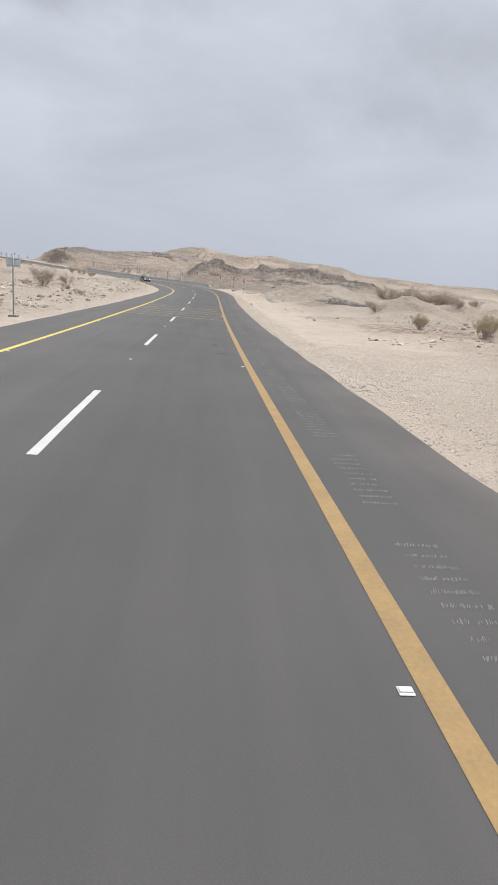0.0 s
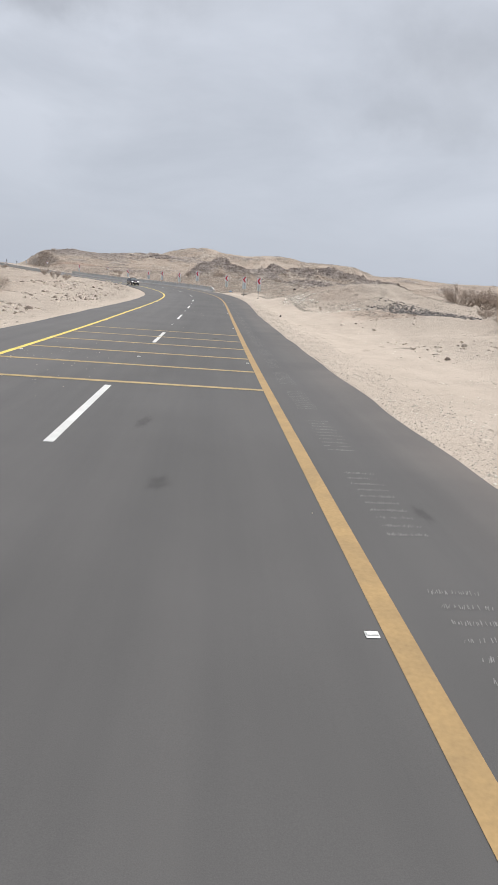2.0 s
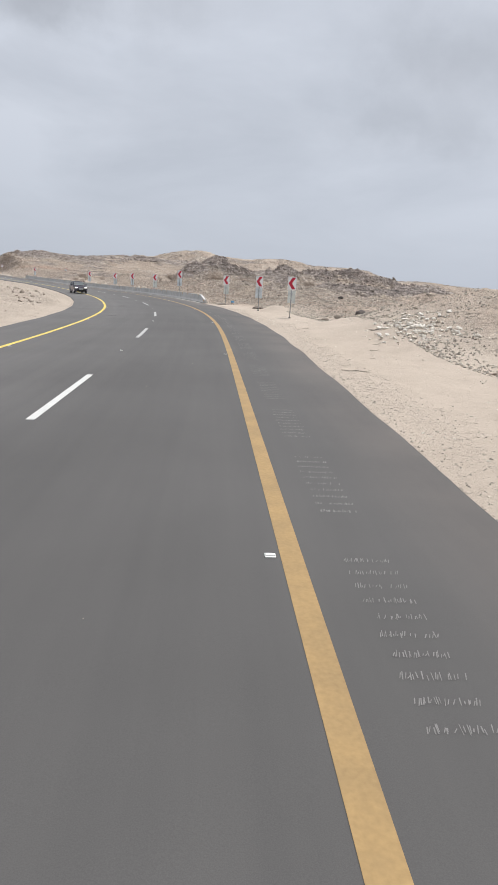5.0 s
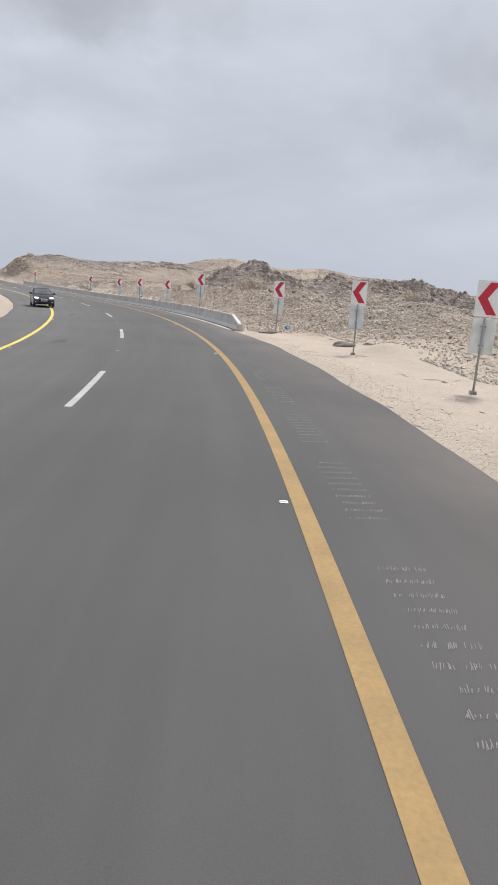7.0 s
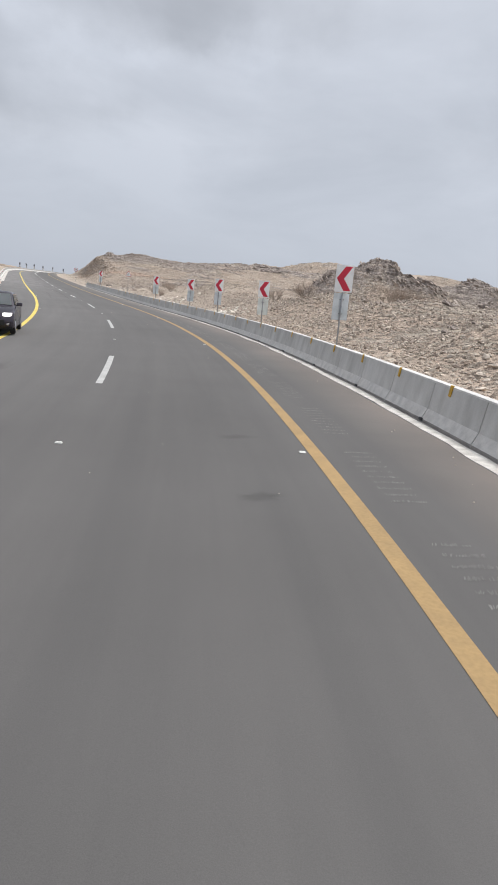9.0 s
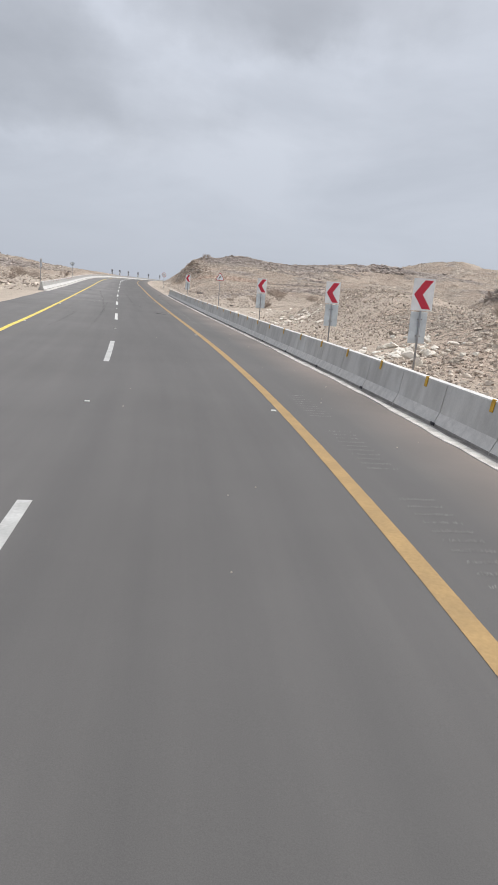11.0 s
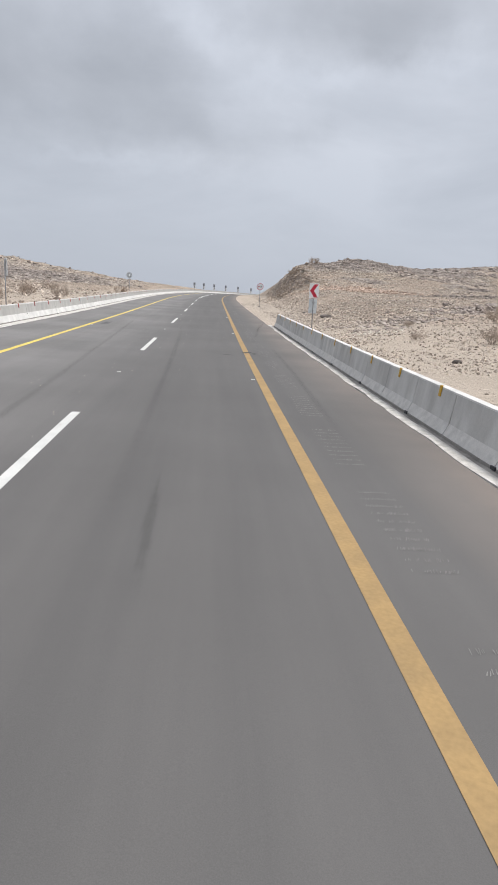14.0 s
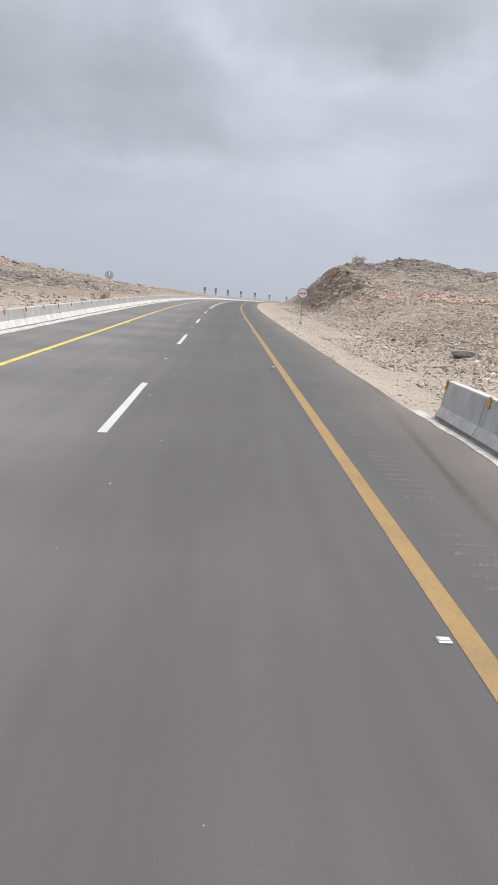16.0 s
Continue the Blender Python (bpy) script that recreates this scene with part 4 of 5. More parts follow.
# ---- concrete barriers ----
def barrier_profile(side):
    if side < 0:
        return [(0.0, 0.0), (0.0, 0.07), (0.12, 0.35), (0.185, 0.80), (0.345, 0.80), (0.41, 0.35), (0.53, 0.07), (0.53, 0.0)]
    return [(0.0, 0.0), (0.0, 0.06), (0.10, 0.26), (0.185, 0.80), (0.345, 0.80), (0.42, 0.26), (0.50, 0.06), (0.50, 0.0)]


def barrier(s0, s1, foot, side, unit, mark_mat, mark_step, mark_first, name_label, slope_start=False, skin=CONCRETE):
    """A run of precast units from s0 to s1; foot: offset of its road-side foot; side: 1 right of the road, -1 left."""
    root = tagged(new("concrete_barrier"), name_label, "barrier")
    prof = barrier_profile(side)
    n = int(round((s1 - s0) / unit))
    for i in range(n):
        a, b = s0 + (s1 - s0) * i / n + 0.012, s0 + (s1 - s0) * (i + 1) / n - 0.012
        cuts = [a, a + 0.03, (a + b) / 2, b - 0.03, b]
        v, f = [], []
        for ci, c in enumerate(cuts):
            for (px, pz) in prof:
                k = 0.985 if ci in (0, 4) else 1.0
                zz = pz * k
                if slope_start and i == 0 and pz > 0.3:
                    t = min(1.0, (c - a) / 2.0)
                    zz = 0.34 + (pz - 0.34) * t if pz > 0.5 else min(pz, 0.28)
                v.append(road_at(c, foot + side * px, zz - 0.02))
        m = len(prof)
        for ci in range(len(cuts) - 1):
            for j in range(m - 1):
                q = (ci * m + j, ci * m + j + 1, (ci + 1) * m + j + 1, (ci + 1) * m + j)
                f.append(q if side > 0 else q[::-1])
        f.append(tuple(range(m)) if side < 0 else tuple(range(m))[::-1])
        f.append(tuple(range((len(cuts) - 1) * m, len(cuts) * m))[::-1] if side < 0 else tuple(range((len(cuts) - 1) * m, len(cuts) * m)))
        me = mesh_of("unit", v, f, skin)
        me.materials.append(CONCRETE_DUST if side > 0 else TOP_WHITE); me.materials.append(CONCRETE_OLD)
        for k_ in range(4):                        # dusty slope, and dirty foot whose darker colour includes its shade, on the road side
            me.polygons[k_ * (m - 1) + 1].material_index, me.polygons[k_ * (m - 1)].material_index = 1, 2
        ob = new("unit", me); ob.parent = root
        if i % 2:                                  # drain slot under the joint
            bm = bmesh.new(); box(bm, 0, 0, 0, 0.03, 0.15, 0.055, 0.004)
            slot = part("drain_slot", bm, BLACK, ob, "dark drain slot")
            slot.matrix_basis = pose(*road_at(a, foot - side * 0.006, 0.03), 0, 0, math.degrees(heading(a)) - 90)
    # white painted top, along the whole run
    a0 = s0 + (2.06 if slope_start else 0.02)
    cap, _, _ = strip("painted_top", a0, s1 - 0.02, foot + side * 0.181, foot + side * 0.349, 0.784, TOP_WHITE, 1.0, root, thick=0.035)
    cap["label"] = "white painted top edge"
    if slope_start:
        v = [road_at(s0 + 0.01, foot + side * 0.16, 0.355), road_at(s0 + 0.01, foot + side * 0.37, 0.355), road_at(s0 + 2.07, foot + side * 0.35, 0.805), road_at(s0 + 2.07, foot + side * 0.18, 0.805)]
        v += [p_ - np.array([0, 0, 0.07]) for p_ in v]
        me = mesh_of("painted_end", v, [(0, 1, 2, 3), (0, 4, 5, 1), (1, 5, 6, 2), (2, 6, 7, 3), (3, 7, 4, 0)], TOP_WHITE)
        ob = new("painted_end", me); ob.parent = root; ob["label"] = "white painted sloping end"
        bm = bmesh.new(); box(bm, 0, 0, 0, 0.018, 0.10, 0.20, 0.003)
        ob = part("reflector", bm, mark_mat, root)
        ob.matrix_basis = pose(*road_at(s0 + 0.07, foot + side * 0.088, 0.24), 0, 8, math.degrees(heading(s0)) - 90)
    # reflectors hung over the road-side top edge
    s = mark_first
    places = []
    while s < s1 - 0.3:
        places.append(s)
        s += mark_step
    if slope_start:
        places.append(s1 - 0.08)
    for s in places:
        v = [road_at(s - 0.05, foot + side * 0.150, 0.60), road_at(s + 0.05, foot + side * 0.150, 0.60),
             road_at(s + 0.05, foot + side * 0.178, 0.795), road_at(s - 0.05, foot + side * 0.178, 0.795),
             road_at(s + 0.05, foot + side * 0.20, 0.799), road_at(s - 0.05, foot + side * 0.20, 0.799)]
        v2 = [p_ + np.array([0, 0, 0.012]) - side * 0.012 * np.array([math.sin(heading(s)), -math.cos(heading(s)), 0]) for p_ in v]
        vv = v + v2
        ff = [(6, 7, 8, 9), (9, 8, 10, 11), (0, 1, 7, 6), (1, 2, 8, 7), (2, 4, 10, 8), (0, 6, 9, 3), (3, 9, 11, 5), (4, 5, 11, 10), (0, 3, 2, 1), (3, 5, 4, 2)]
        ob = new("reflector", mesh_of("reflector", vv, ff, mark_mat)); ob.parent = root
    return root


BAR_R0, BAR_R1, BAR_L0 = 129.85, 241.2, 220.6
barrier(BAR_R0, BAR_R1, 2.76, 1, 2.1, MARK_YELLOW, 2.587, 132.82, "grey precast concrete barrier with yellow reflectors and a white top", True)
barrier(BAR_L0, 440.0, -10.62, -1, 6.1, MARK_RED, 2.89, 222.85, "pale precast concrete barrier with red reflectors behind the far lane", False, CONCRETE_PALE)
def ragged(seed):
    """An uneven edge, a few centimetres in and out."""
    return lambda a: 0.17 * (float(fbm(np.array([a]), np.array([0.0]), 1.6, seed, 3)[0]) - 0.5)


d, _, _ = strip("gutter_strip", BAR_R0 + 0.3, BAR_R1 + 0.6, 2.42, 2.62, 0.012, LIMEWASH, 0.25, thick=0.12, inner=ragged(5), wide=ragged(6))
tagged(d, "white limewashed concrete strip at the barrier's foot", "kerb strip", kind="structure")
d, _, _ = strip("gutter_strip", BAR_L0 - 1.0, 440, -10.58, -10.12, 0.012, LIMEWASH, 0.5, thick=0.12, inner=ragged(7), wide=ragged(8))
tagged(d, "white limewashed concrete strip at the barrier's foot", "kerb strip", kind="structure")
# dark strip: the shadow in the gap below the barrier is in its colour
for a, b, o0, o1 in ((BAR_R0 + 0.3, BAR_R1, 2.58, 2.80), (BAR_L0, 440, -10.66, -10.56)):
    d, _, _ = strip("gutter", a, b, o0, o1, -0.012, GUTTER, 1.0, thick=0.12)
    tagged(d, "dirty concrete gutter, darkened for the shade at the barrier's foot", "gutter", kind="structure")


# ---- marks and wear on the road ----
rng = np.random.default_rng(7)
for g in range(-1, 79):
    s0 = -11.1 + 3.47 * g
    if 166 < s0 < 188 or s0 > 262:
        continue
    v, f = [], []
    for r in range(10):
        sr = s0 + 0.245 * r
        fade = rng.uniform(0.7, 1.0)
        for q in range(27):
            if rng.random() > fade * 0.86:
                continue
            o = 0.45 + 0.0158 * q + rng.uniform(-0.005, 0.005)
            a, b = sr + rng.uniform(-0.03, 0.0), sr + rng.uniform(0.02, 0.07)
            w = rng.uniform(0.004, 0.009)
            k, lean = len(v), rng.uniform(0.004, 0.026)
            v += [road_at(a, o, 0.004), road_at(a, o + w, 0.004), road_at(b, o + w + lean, 0.004), road_at(b, o + lean, 0.004)]
            f.append((k, k + 1, k + 2, k + 3))
    if not f:
        continue
    ob = new("rumble_strip", mesh_of("rumble_strip", v, f, SCRAPE))
    tagged(ob, "pale scraped rumble strip milled into the shoulder", "rumble strip", "rumble strips", "stuff")


def stud_mesh():
    bm = bmesh.new()
    box(bm, 0, 0, 0.010, 0.10, 0.09, 0.020, 0.007)
    for v in bm.verts:
        if v.co.z > 0.012:
            v.co.y *= 0.55
            v.co.x *= 0.85
    me = bpy.data.meshes.new("road_stud")
    bm.to_mesh(me); bm.free()
    me.materials.append(STUD)
    return me


STUD_ME = stud_mesh()
for k in range(-1, 19):
    s = PHASE + PERIOD * k + DASH + 6.1 + float(np.interp(k, [0, 6, 11, 18], [0, 0.05, 0.1, 0.1]))
    for o in (LANE, -0.19, LEFT_LINE + 0.18):
        ob = new("road_stud", STUD_ME)
        q = road_at(s, o)
        ob.matrix_basis = pose(*q, 0, 0, math.degrees(heading(s)) - 90)
        tagged(ob, "small white reflective stud fixed to the asphalt", "road stud", "road studs")


STAIN, SKID = stain_material("oil_stain", (0.055, 0.052, 0.053)), stain_material("skid_mark", (0.085, 0.081, 0.080))


def faded(ob, values):
    ob.data.attributes.new("fade", "FLOAT", "POINT").data.foreach_set("value", np.array(values, np.float32))


def blot(s, o, ls, lo, seed, dark=0.75, label="dark oily stain on the asphalt"):
    """A thin stain with an uneven, fading edge."""
    r = np.random.default_rng(seed)
    n = 36
    k = [1 + 0.22 * math.sin(2 * a + seed) + 0.12 * math.sin(5 * a + 2 * seed) + r.uniform(-0.1, 0.1) for a in np.linspace(0, 2 * math.pi, n, endpoint=False)]
    up = 0.007 if abs(o) < 0.4 or abs(o - LEFT_LINE) < 0.9 else 0.0025
    v, f, w = [road_at(s, o, up)], [], [dark]
    for ring, t in ((0.55, dark * 0.9), (1.25, 0.0)):
        for i in range(n):
            a = 2 * math.pi * i / n
            v.append(road_at(s + ls * ring * k[i] * math.sin(a), o + lo * ring * k[i] * math.cos(a), up))
            w.append(t)
    for i in range(n):
        j = (i + 1) % n
        f += [(0, 1 + i, 1 + j), (1 + i, 1 + n + i, 1 + n + j, 1 + j)]
    ob = new("stain", mesh_of("stain", v, f, STAIN))
    faded(ob, w)
    tagged(ob, label, "stain")


for args in ((221.5, -0.75, 0.14, 0.26, 41, 0.7), (8.7, -0.97, 0.35, 0.18, 42, 0.6), (5.4, -0.79, 0.35, 0.28, 43, 0.6), (24.9, -2.47, 0.5, 0.13, 44, 0.6), (21.5, -1.95, 0.4, 0.13, 45, 0.6), (20.8, 1.03, 0.32, 0.08, 46, 0.6), (197.7, -0.98, 0.62, 0.24, 3, 0.95), (197.1, -0.62, 0.22, 0.30, 5, 0.7), (198.9, -0.6, 0.3, 0.12, 9), (222.5, 0.02, 0.24, 0.17, 6, 1.6), (222.2, 0.26, 0.35, 0.07, 8),
             (43.4, -1.2, 0.36, 0.22, 11, 0.6), (131.2, -1.05, 0.16, 0.30, 12, 0.55), (134.1, -1.1, 0.18, 0.28, 13, 0.48), (233.7, -6.9, 1.6, 0.20, 14), (205.0, -1.9, 1.6, 0.06, 15, 0.5),
             (247.6, -0.29, 0.35, 0.12, 24, 0.6), (140, -6.2, 1.5, 0.25, 25, 0.5), (120, -6.0, 1.2, 0.25, 26, 0.5), (105, -6.4, 0.6, 0.3, 27, 0.6)):
    blot(*args[:5], 0.75 * (args[5] if len(args) > 5 else 0.75))
# small pale stone chips lying on the road
v, f = [], []
rng = np.random.default_rng(41)
for s0, o0, n, ls, lo in ((32, -5.4, 40, 3.0, 0.8), (34, -6.8, 26, 2.5, 0.3), (211, -4.6, 26, 9, 0.8), (226, -3.0, 18, 10, 1.2), (176, 1.5, 30, 8, 0.4), (128, 1.9, 36, 7, 0.35), (240, -4.2, 22, 8, 1.0), (60, -2.0, 24, 16, 1.4), (150, -1.2, 20, 20, 1.0)):
    for _ in range(n):
        a, o, w = s0 + ls * rng.normal(), o0 + lo * rng.normal(), rng.uniform(0.006, 0.02)
        if -7.3 < o < 2.2:
            k, t = len(v), rng.uniform(0, 6.28)
            v += [road_at(a + w * math.sin(t + j * 2.1), o + w * math.cos(t + j * 2.1), 0.002) for j in range(3)] + [road_at(a, o, 0.006 + w * 0.7)]
            f += [(k, k + 1, k + 3), (k + 1, k + 2, k + 3), (k + 2, k, k + 3)]
tagged(new("stone_chips", mesh_of("stone_chips", v, f, STONE_SAND)), "small pale stone chips scattered on the asphalt", "stones", kind="stuff")
# a thin crack across the shoulder
v, f = [], []
rng = np.random.default_rng(31)
for i in range(15):
    t = i / 14
    o = 1.65 + 1.0 * t
    s_ = 109.5 + 0.3 * t + rng.uniform(-0.04, 0.04)
    w_ = 0.012 * (1 - 0.6 * abs(2 * t - 1)) + 0.003
    v += [road_at(s_ - w_, o, 0.0025), road_at(s_ + w_, o, 0.0025)]
    if i:
        f.append((2 * i - 2, 2 * i, 2 * i + 1, 2 * i - 1))
tagged(new("crack", mesh_of("crack", v, f, TAR)), "thin dark crack across the asphalt shoulder", "crack")
# long soft skid marks in both lanes
for s0, s1, oa, ob_ in ((204, 234, -2.35, -2.9), (179, 209, -4.75, -4.4), (181, 194, -6.3, -5.9), (233, 244, 0.9, 2.2), (242, 252, 2.2, 2.25), (215, 242, -5.0, -6.2), (208, 226, 0.85, 1.15), (226, 245, 0.4, 2.05), (193, 222, -4.4, -5.2)):
    v, f, w = [], [], []
    for i, s in enumerate(np.linspace(s0, s1, 40)):
        t = i / 39
        o = oa + (ob_ - oa) * t + 0.1 * math.sin(3 * t)
        for e, q in ((-0.12, 0.0), (-0.04, 0.29), (0.04, 0.29), (0.12, 0.0)):
            v.append(road_at(s, o + e, 0.002))
            w.append(q * math.sin(math.pi * t) ** 0.5 if 0 < t < 1 else 0.0)
    for i in range(39):
        for j in range(3):
            f.append((4 * i + j, 4 * i + j + 1, 4 * i + j + 5, 4 * i + j + 4))
    ob = new("skid_mark", mesh_of("skid_mark", v, f, SKID))
    faded(ob, w)
    tagged(ob, "faint dark tyre skid mark on the asphalt", "skid mark")


# ---- loose stone ----
def stones(name, x, y, size, mat, label, seed, flat=0.65, sink=0.25, big=True, tilt=None):
    """Many loose stones in one mesh, each an uneven angular lump that sits in the ground."""
    r = np.random.default_rng(seed)
    if big:
        p_ = (1 + 5 ** 0.5) / 2
        base = np.array([(-1, p_, 0), (1, p_, 0), (-1, -p_, 0), (1, -p_, 0), (0, -1, p_), (0, 1, p_), (0, -1, -p_), (0, 1, -p_), (p_, 0, -1), (p_, 0, 1), (-p_, 0, -1), (-p_, 0, 1)]) / 1.9
        tri_ = np.array([(0, 11, 5), (0, 5, 1), (0, 1, 7), (0, 7, 10), (0, 10, 11), (1, 5, 9), (5, 11, 4), (11, 10, 2), (10, 7, 6), (7, 1, 8),
                         (3, 9, 4), (3, 4, 2), (3, 2, 6), (3, 6, 8), (3, 8, 9), (4, 9, 5), (2, 4, 11), (6, 2, 10), (8, 6, 7), (9, 8, 1)])
    else:
        base = np.array([(1, 0, 0), (-1, 0, 0), (0, 1, 0), (0, -1, 0), (0, 0, 1), (0, 0, -1)], float)
        tri_ = np.array([(0, 2, 4), (2, 1, 4), (1, 3, 4), (3, 0, 4), (2, 0, 5), (1, 2, 5), (3, 1, 5), (0, 3, 5)])
    n = len(x)
    z = terrain(x, y)[0]
    m = len(base)
    v = base[None] * (1 + r.uniform(-0.42, 0.36, (n, m, 1)))
    v = v * r.uniform(0.5, 1.35, (n, 1, 3)) * np.array([1, 1, flat])
    t = r.uniform(-0.5, 0.5, n) if tilt is None else tilt + r.uniform(-0.25, 0.25, n)
    a = r.uniform(0, 2 * math.pi, n) if tilt is None else r.uniform(-0.5, 0.5, n)
    ct, st, ca, sa = np.cos(t)[:, None], np.sin(t)[:, None], np.cos(a)[:, None], np.sin(a)[:, None]
    vx, vy, vz = v[..., 0] * ct + v[..., 2] * st, v[..., 1], -v[..., 0] * st + v[..., 2] * ct
    vx, vy = vx * ca - vy * sa, vx * sa + vy * ca
    v = np.stack([vx, vy, vz], -1) * (size[:, None, None] / 2)
    v = v + np.stack([x, y, z + size * (0.5 * flat - sink) * 0.8], -1)[:, None, :]
    me = bpy.data.meshes.new(name)
    f = (tri_[None] + (np.arange(n) * m)[:, None, None]).reshape(-1, 3)
    me.vertices.add(n * m); me.vertices.foreach_set("co", v.ravel())
    me.loops.add(f.size); me.loops.foreach_set("vertex_index", f.ravel())
    me.polygons.add(len(f)); me.polygons.foreach_set("loop_start", np.arange(0, f.size, 3))
    me.update(calc_edges=True)
    me.shade_flat()
    me.materials.append(mat)
    return tagged(new(name, me), label, "stones", kind="stuff")


def along(n, s0, s1, o0, o1, seed, power=1.0):
    r = np.random.default_rng(seed)
    s, o = r.uniform(s0, s1, n), o0 + (o1 - o0) * r.random(n) ** power
    q = road_at(s, o)
    return q[:, 0], q[:, 1], r


def thin(x, y, r, size, seed, cut):
    k = fbm(x, y, size, seed, 3) + r.uniform(-0.12, 0.12, len(x)) > cut
    return x[k], y[k]


# verge gravel on both sides
x, y, r = along(22000, -16, 34, 2.55, 13, 101, 1.2)
x, y = thin(x, y, r, 3.5, 5, 0.44)
stones("verge_gravel", x, y, 0.018 + 0.065 * r.random(len(x)) ** 3, STONE_CHIP, "pale gravel scattered over the sandy verge", 1, flat=0.5, big=False)
x, y, r = along(6000, 236, 300, 2.5, 10, 103, 1.3)
x, y = thin(x, y, r, 3.0, 6, 0.42)
stones("verge_gravel", x, y, 0.03 + 0.10 * r.random(len(x)) ** 3, STONE_SAND, "pale gravel on the sandy verge below the hill", 2, big=False)
x, y, r = along(6000, -10, 110, -24, -10.6, 104, 1.0)
x, y = thin(x, y, r, 4.0, 8, 0.46)
stones("verge_gravel", x, y, 0.03 + 0.14 * r.random(len(x)) ** 3, STONE_SAND, "pale stones on the sand across the road", 3, big=False)
x, y, r = along(9000, 36, 128, 2.7, 14, 112, 0.9)
x, y = thin(x, y, r, 5.0, 25, 0.48)
stones("verge_gravel", x, y, 0.02 + 0.09 * r.random(len(x)) ** 3, STONE_CHIP, "few pale stones on the smooth sandy verge", 11, flat=0.5, big=False)
x, y, r = along(14000, -16, 128, 2.42, 4.4, 118, 1.8)
stones("verge_gravel", x, y, 0.015 + 0.045 * r.random(len(x)) ** 2, STONE_GREY, "grey gravel fringe along the asphalt's edge", 21, big=False)
# rubble farther out
x, y, r = along(5500, -14, 130, 8, 46, 105, 1.2)
x, y = thin(x, y, r, 9.0, 15, 0.50)
stones("rubble", x, y, 0.06 + 0.35 * r.random(len(x)) ** 4, STONE_MIX, "brown rubble strewn over the desert ground", 4)
x, y, r = along(52000, 80, 140, 8.0, 40, 106, 1.6)
x, y = thin(x, y, r, 5.0, 16, 0.40)
stones("rubble", x, y, 0.03 + 0.14 * r.random(len(x)) ** 2.5, STONE_GREY, "grey-green broken stone covering the slope", 5, flat=0.8, big=False)
x, y, r = along(64000, 131, 190, 3.9, 34, 107, 1.4)
x, y = thin(x, y, r, 3.0, 17, 0.30)
stones("rubble", x, y, 0.045 + 0.15 * r.random(len(x)) ** 2.5, STONE_MIX, "fine pale broken stone piled behind the barrier", 6, flat=0.8, big=False)
x, y, r = along(3000, 131, 186, 4.2, 26, 117, 1.2)
x, y = thin(x, y, r, 3.0, 17, 0.38)
stones("rubble", x, y, 0.11 + 0.22 * r.random(len(x)) ** 3, STONE_MIX, "angular brown rubble piled behind the barrier", 16, flat=0.75)
x, y, r = along(12000, 178, 262, 4.6, 42, 108, 1.2)
x, y = thin(x, y, r, 7.0, 18, 0.47)
stones("rubble", x, y, 0.025 + 0.11 * r.random(len(x)) ** 3, STONE_MIX, "brown stones scattered behind the barrier", 7, big=False)
x, y, r = along(44000, 243, 335, 6.5, 36, 109, 1.2)
x, y = thin(x, y, r, 6.0, 29, 0.42)
stones("rubble", x, y, 0.04 + 0.24 * r.random(len(x)) ** 4, STONE_MIX, "broken brown stone on the cut hillside", 8)
x, y, r = along(3500, 215, 300, -45, -12.5, 110, 1.0)
stones("rubble", x, y, 0.12 + 0.6 * r.random(len(x)) ** 4, STONE_MIX, "brown stones on the slope across the road", 9)
x, y, r = along(4200, 15, 135, -28, -12.6, 111, 1.0)
x, y = thin(x, y, r, 5.0, 19, 0.50)
stones("rubble", x, y, 0.10 + 0.42 * r.random(len(x)) ** 2.5, STONE_MIX, "brown stones on a low bank", 10)


x, y, r = along(6500, 297, 346, 9.0, 17, 119, 1.1)
x, y = thin(x, y, r, 4.0, 33, 0.42)
stones("rubble", x, y, 0.14 + 0.52 * r.random(len(x)) ** 2.5, STONE_BROWN, "blocky brown rock of the cut face beside the road", 22, flat=0.6, sink=0.42)


x, y, r = along(30000, 220, 268, 4.0, 28, 120, 1.2)
x, y = thin(x, y, r, 4.0, 34, 0.36)
stones("rubble", x, y, 0.04 + 0.14 * r.random(len(x)) ** 2.5, STONE_MIX, "broken brown stone behind the barrier's end", 23, flat=0.8, big=False)


# rock outcrops on the hills, by how rocky the ground is
def outcrop(n, x0, x1, y0, y1, cut, smin, smax, mat, seed, label, flat=0.6, tilt=None, power=2.0):
    r = np.random.default_rng(seed)
    x, y = r.uniform(x0, x1, n), r.uniform(y0, y1, n)
    rk = terrain(x, y)[1]
    k = rk + r.uniform(-0.1, 0.1, n) > cut
    x, y = x[k], y[k]
    stones("outcrop", x, y, smin + (smax - smin) * r.random(len(x)) ** power, mat, label, seed + 1, flat, 0.3, True, tilt)


outcrop(40000, -12, 80, 150, 272, 0.70, 0.12, 0.75, STONE_DARK, 201, "dark jagged rock outcrop on the low ridge", 0.45, 0.6, 3.0)
outcrop(2600, -8, 12, 206, 232, 0.80, 0.3, 1.25, STONE_DARK, 211, "steep slabs of jagged rock on the ridge's peak", 0.32, 0.8, 1.3)
outcrop(6000, 12, 70, 236, 268, 0.80, 0.3, 1.15, STONE_DARK, 213, "steep slabs of jagged rock along the ridge", 0.32, 0.75, 1.35)
outcrop(16000, -95, -30, 295, 380, 0.62, 0.12, 0.5, STONE_DARK, 203, "dark rock ledges on the hill beside the cutting", 0.45)
outcrop(7000, -95, 160, 330, 480, 0.52, 0.4, 1.5, STONE_DARK, 205, "dark rock bands on the far sandy hill", 0.4)
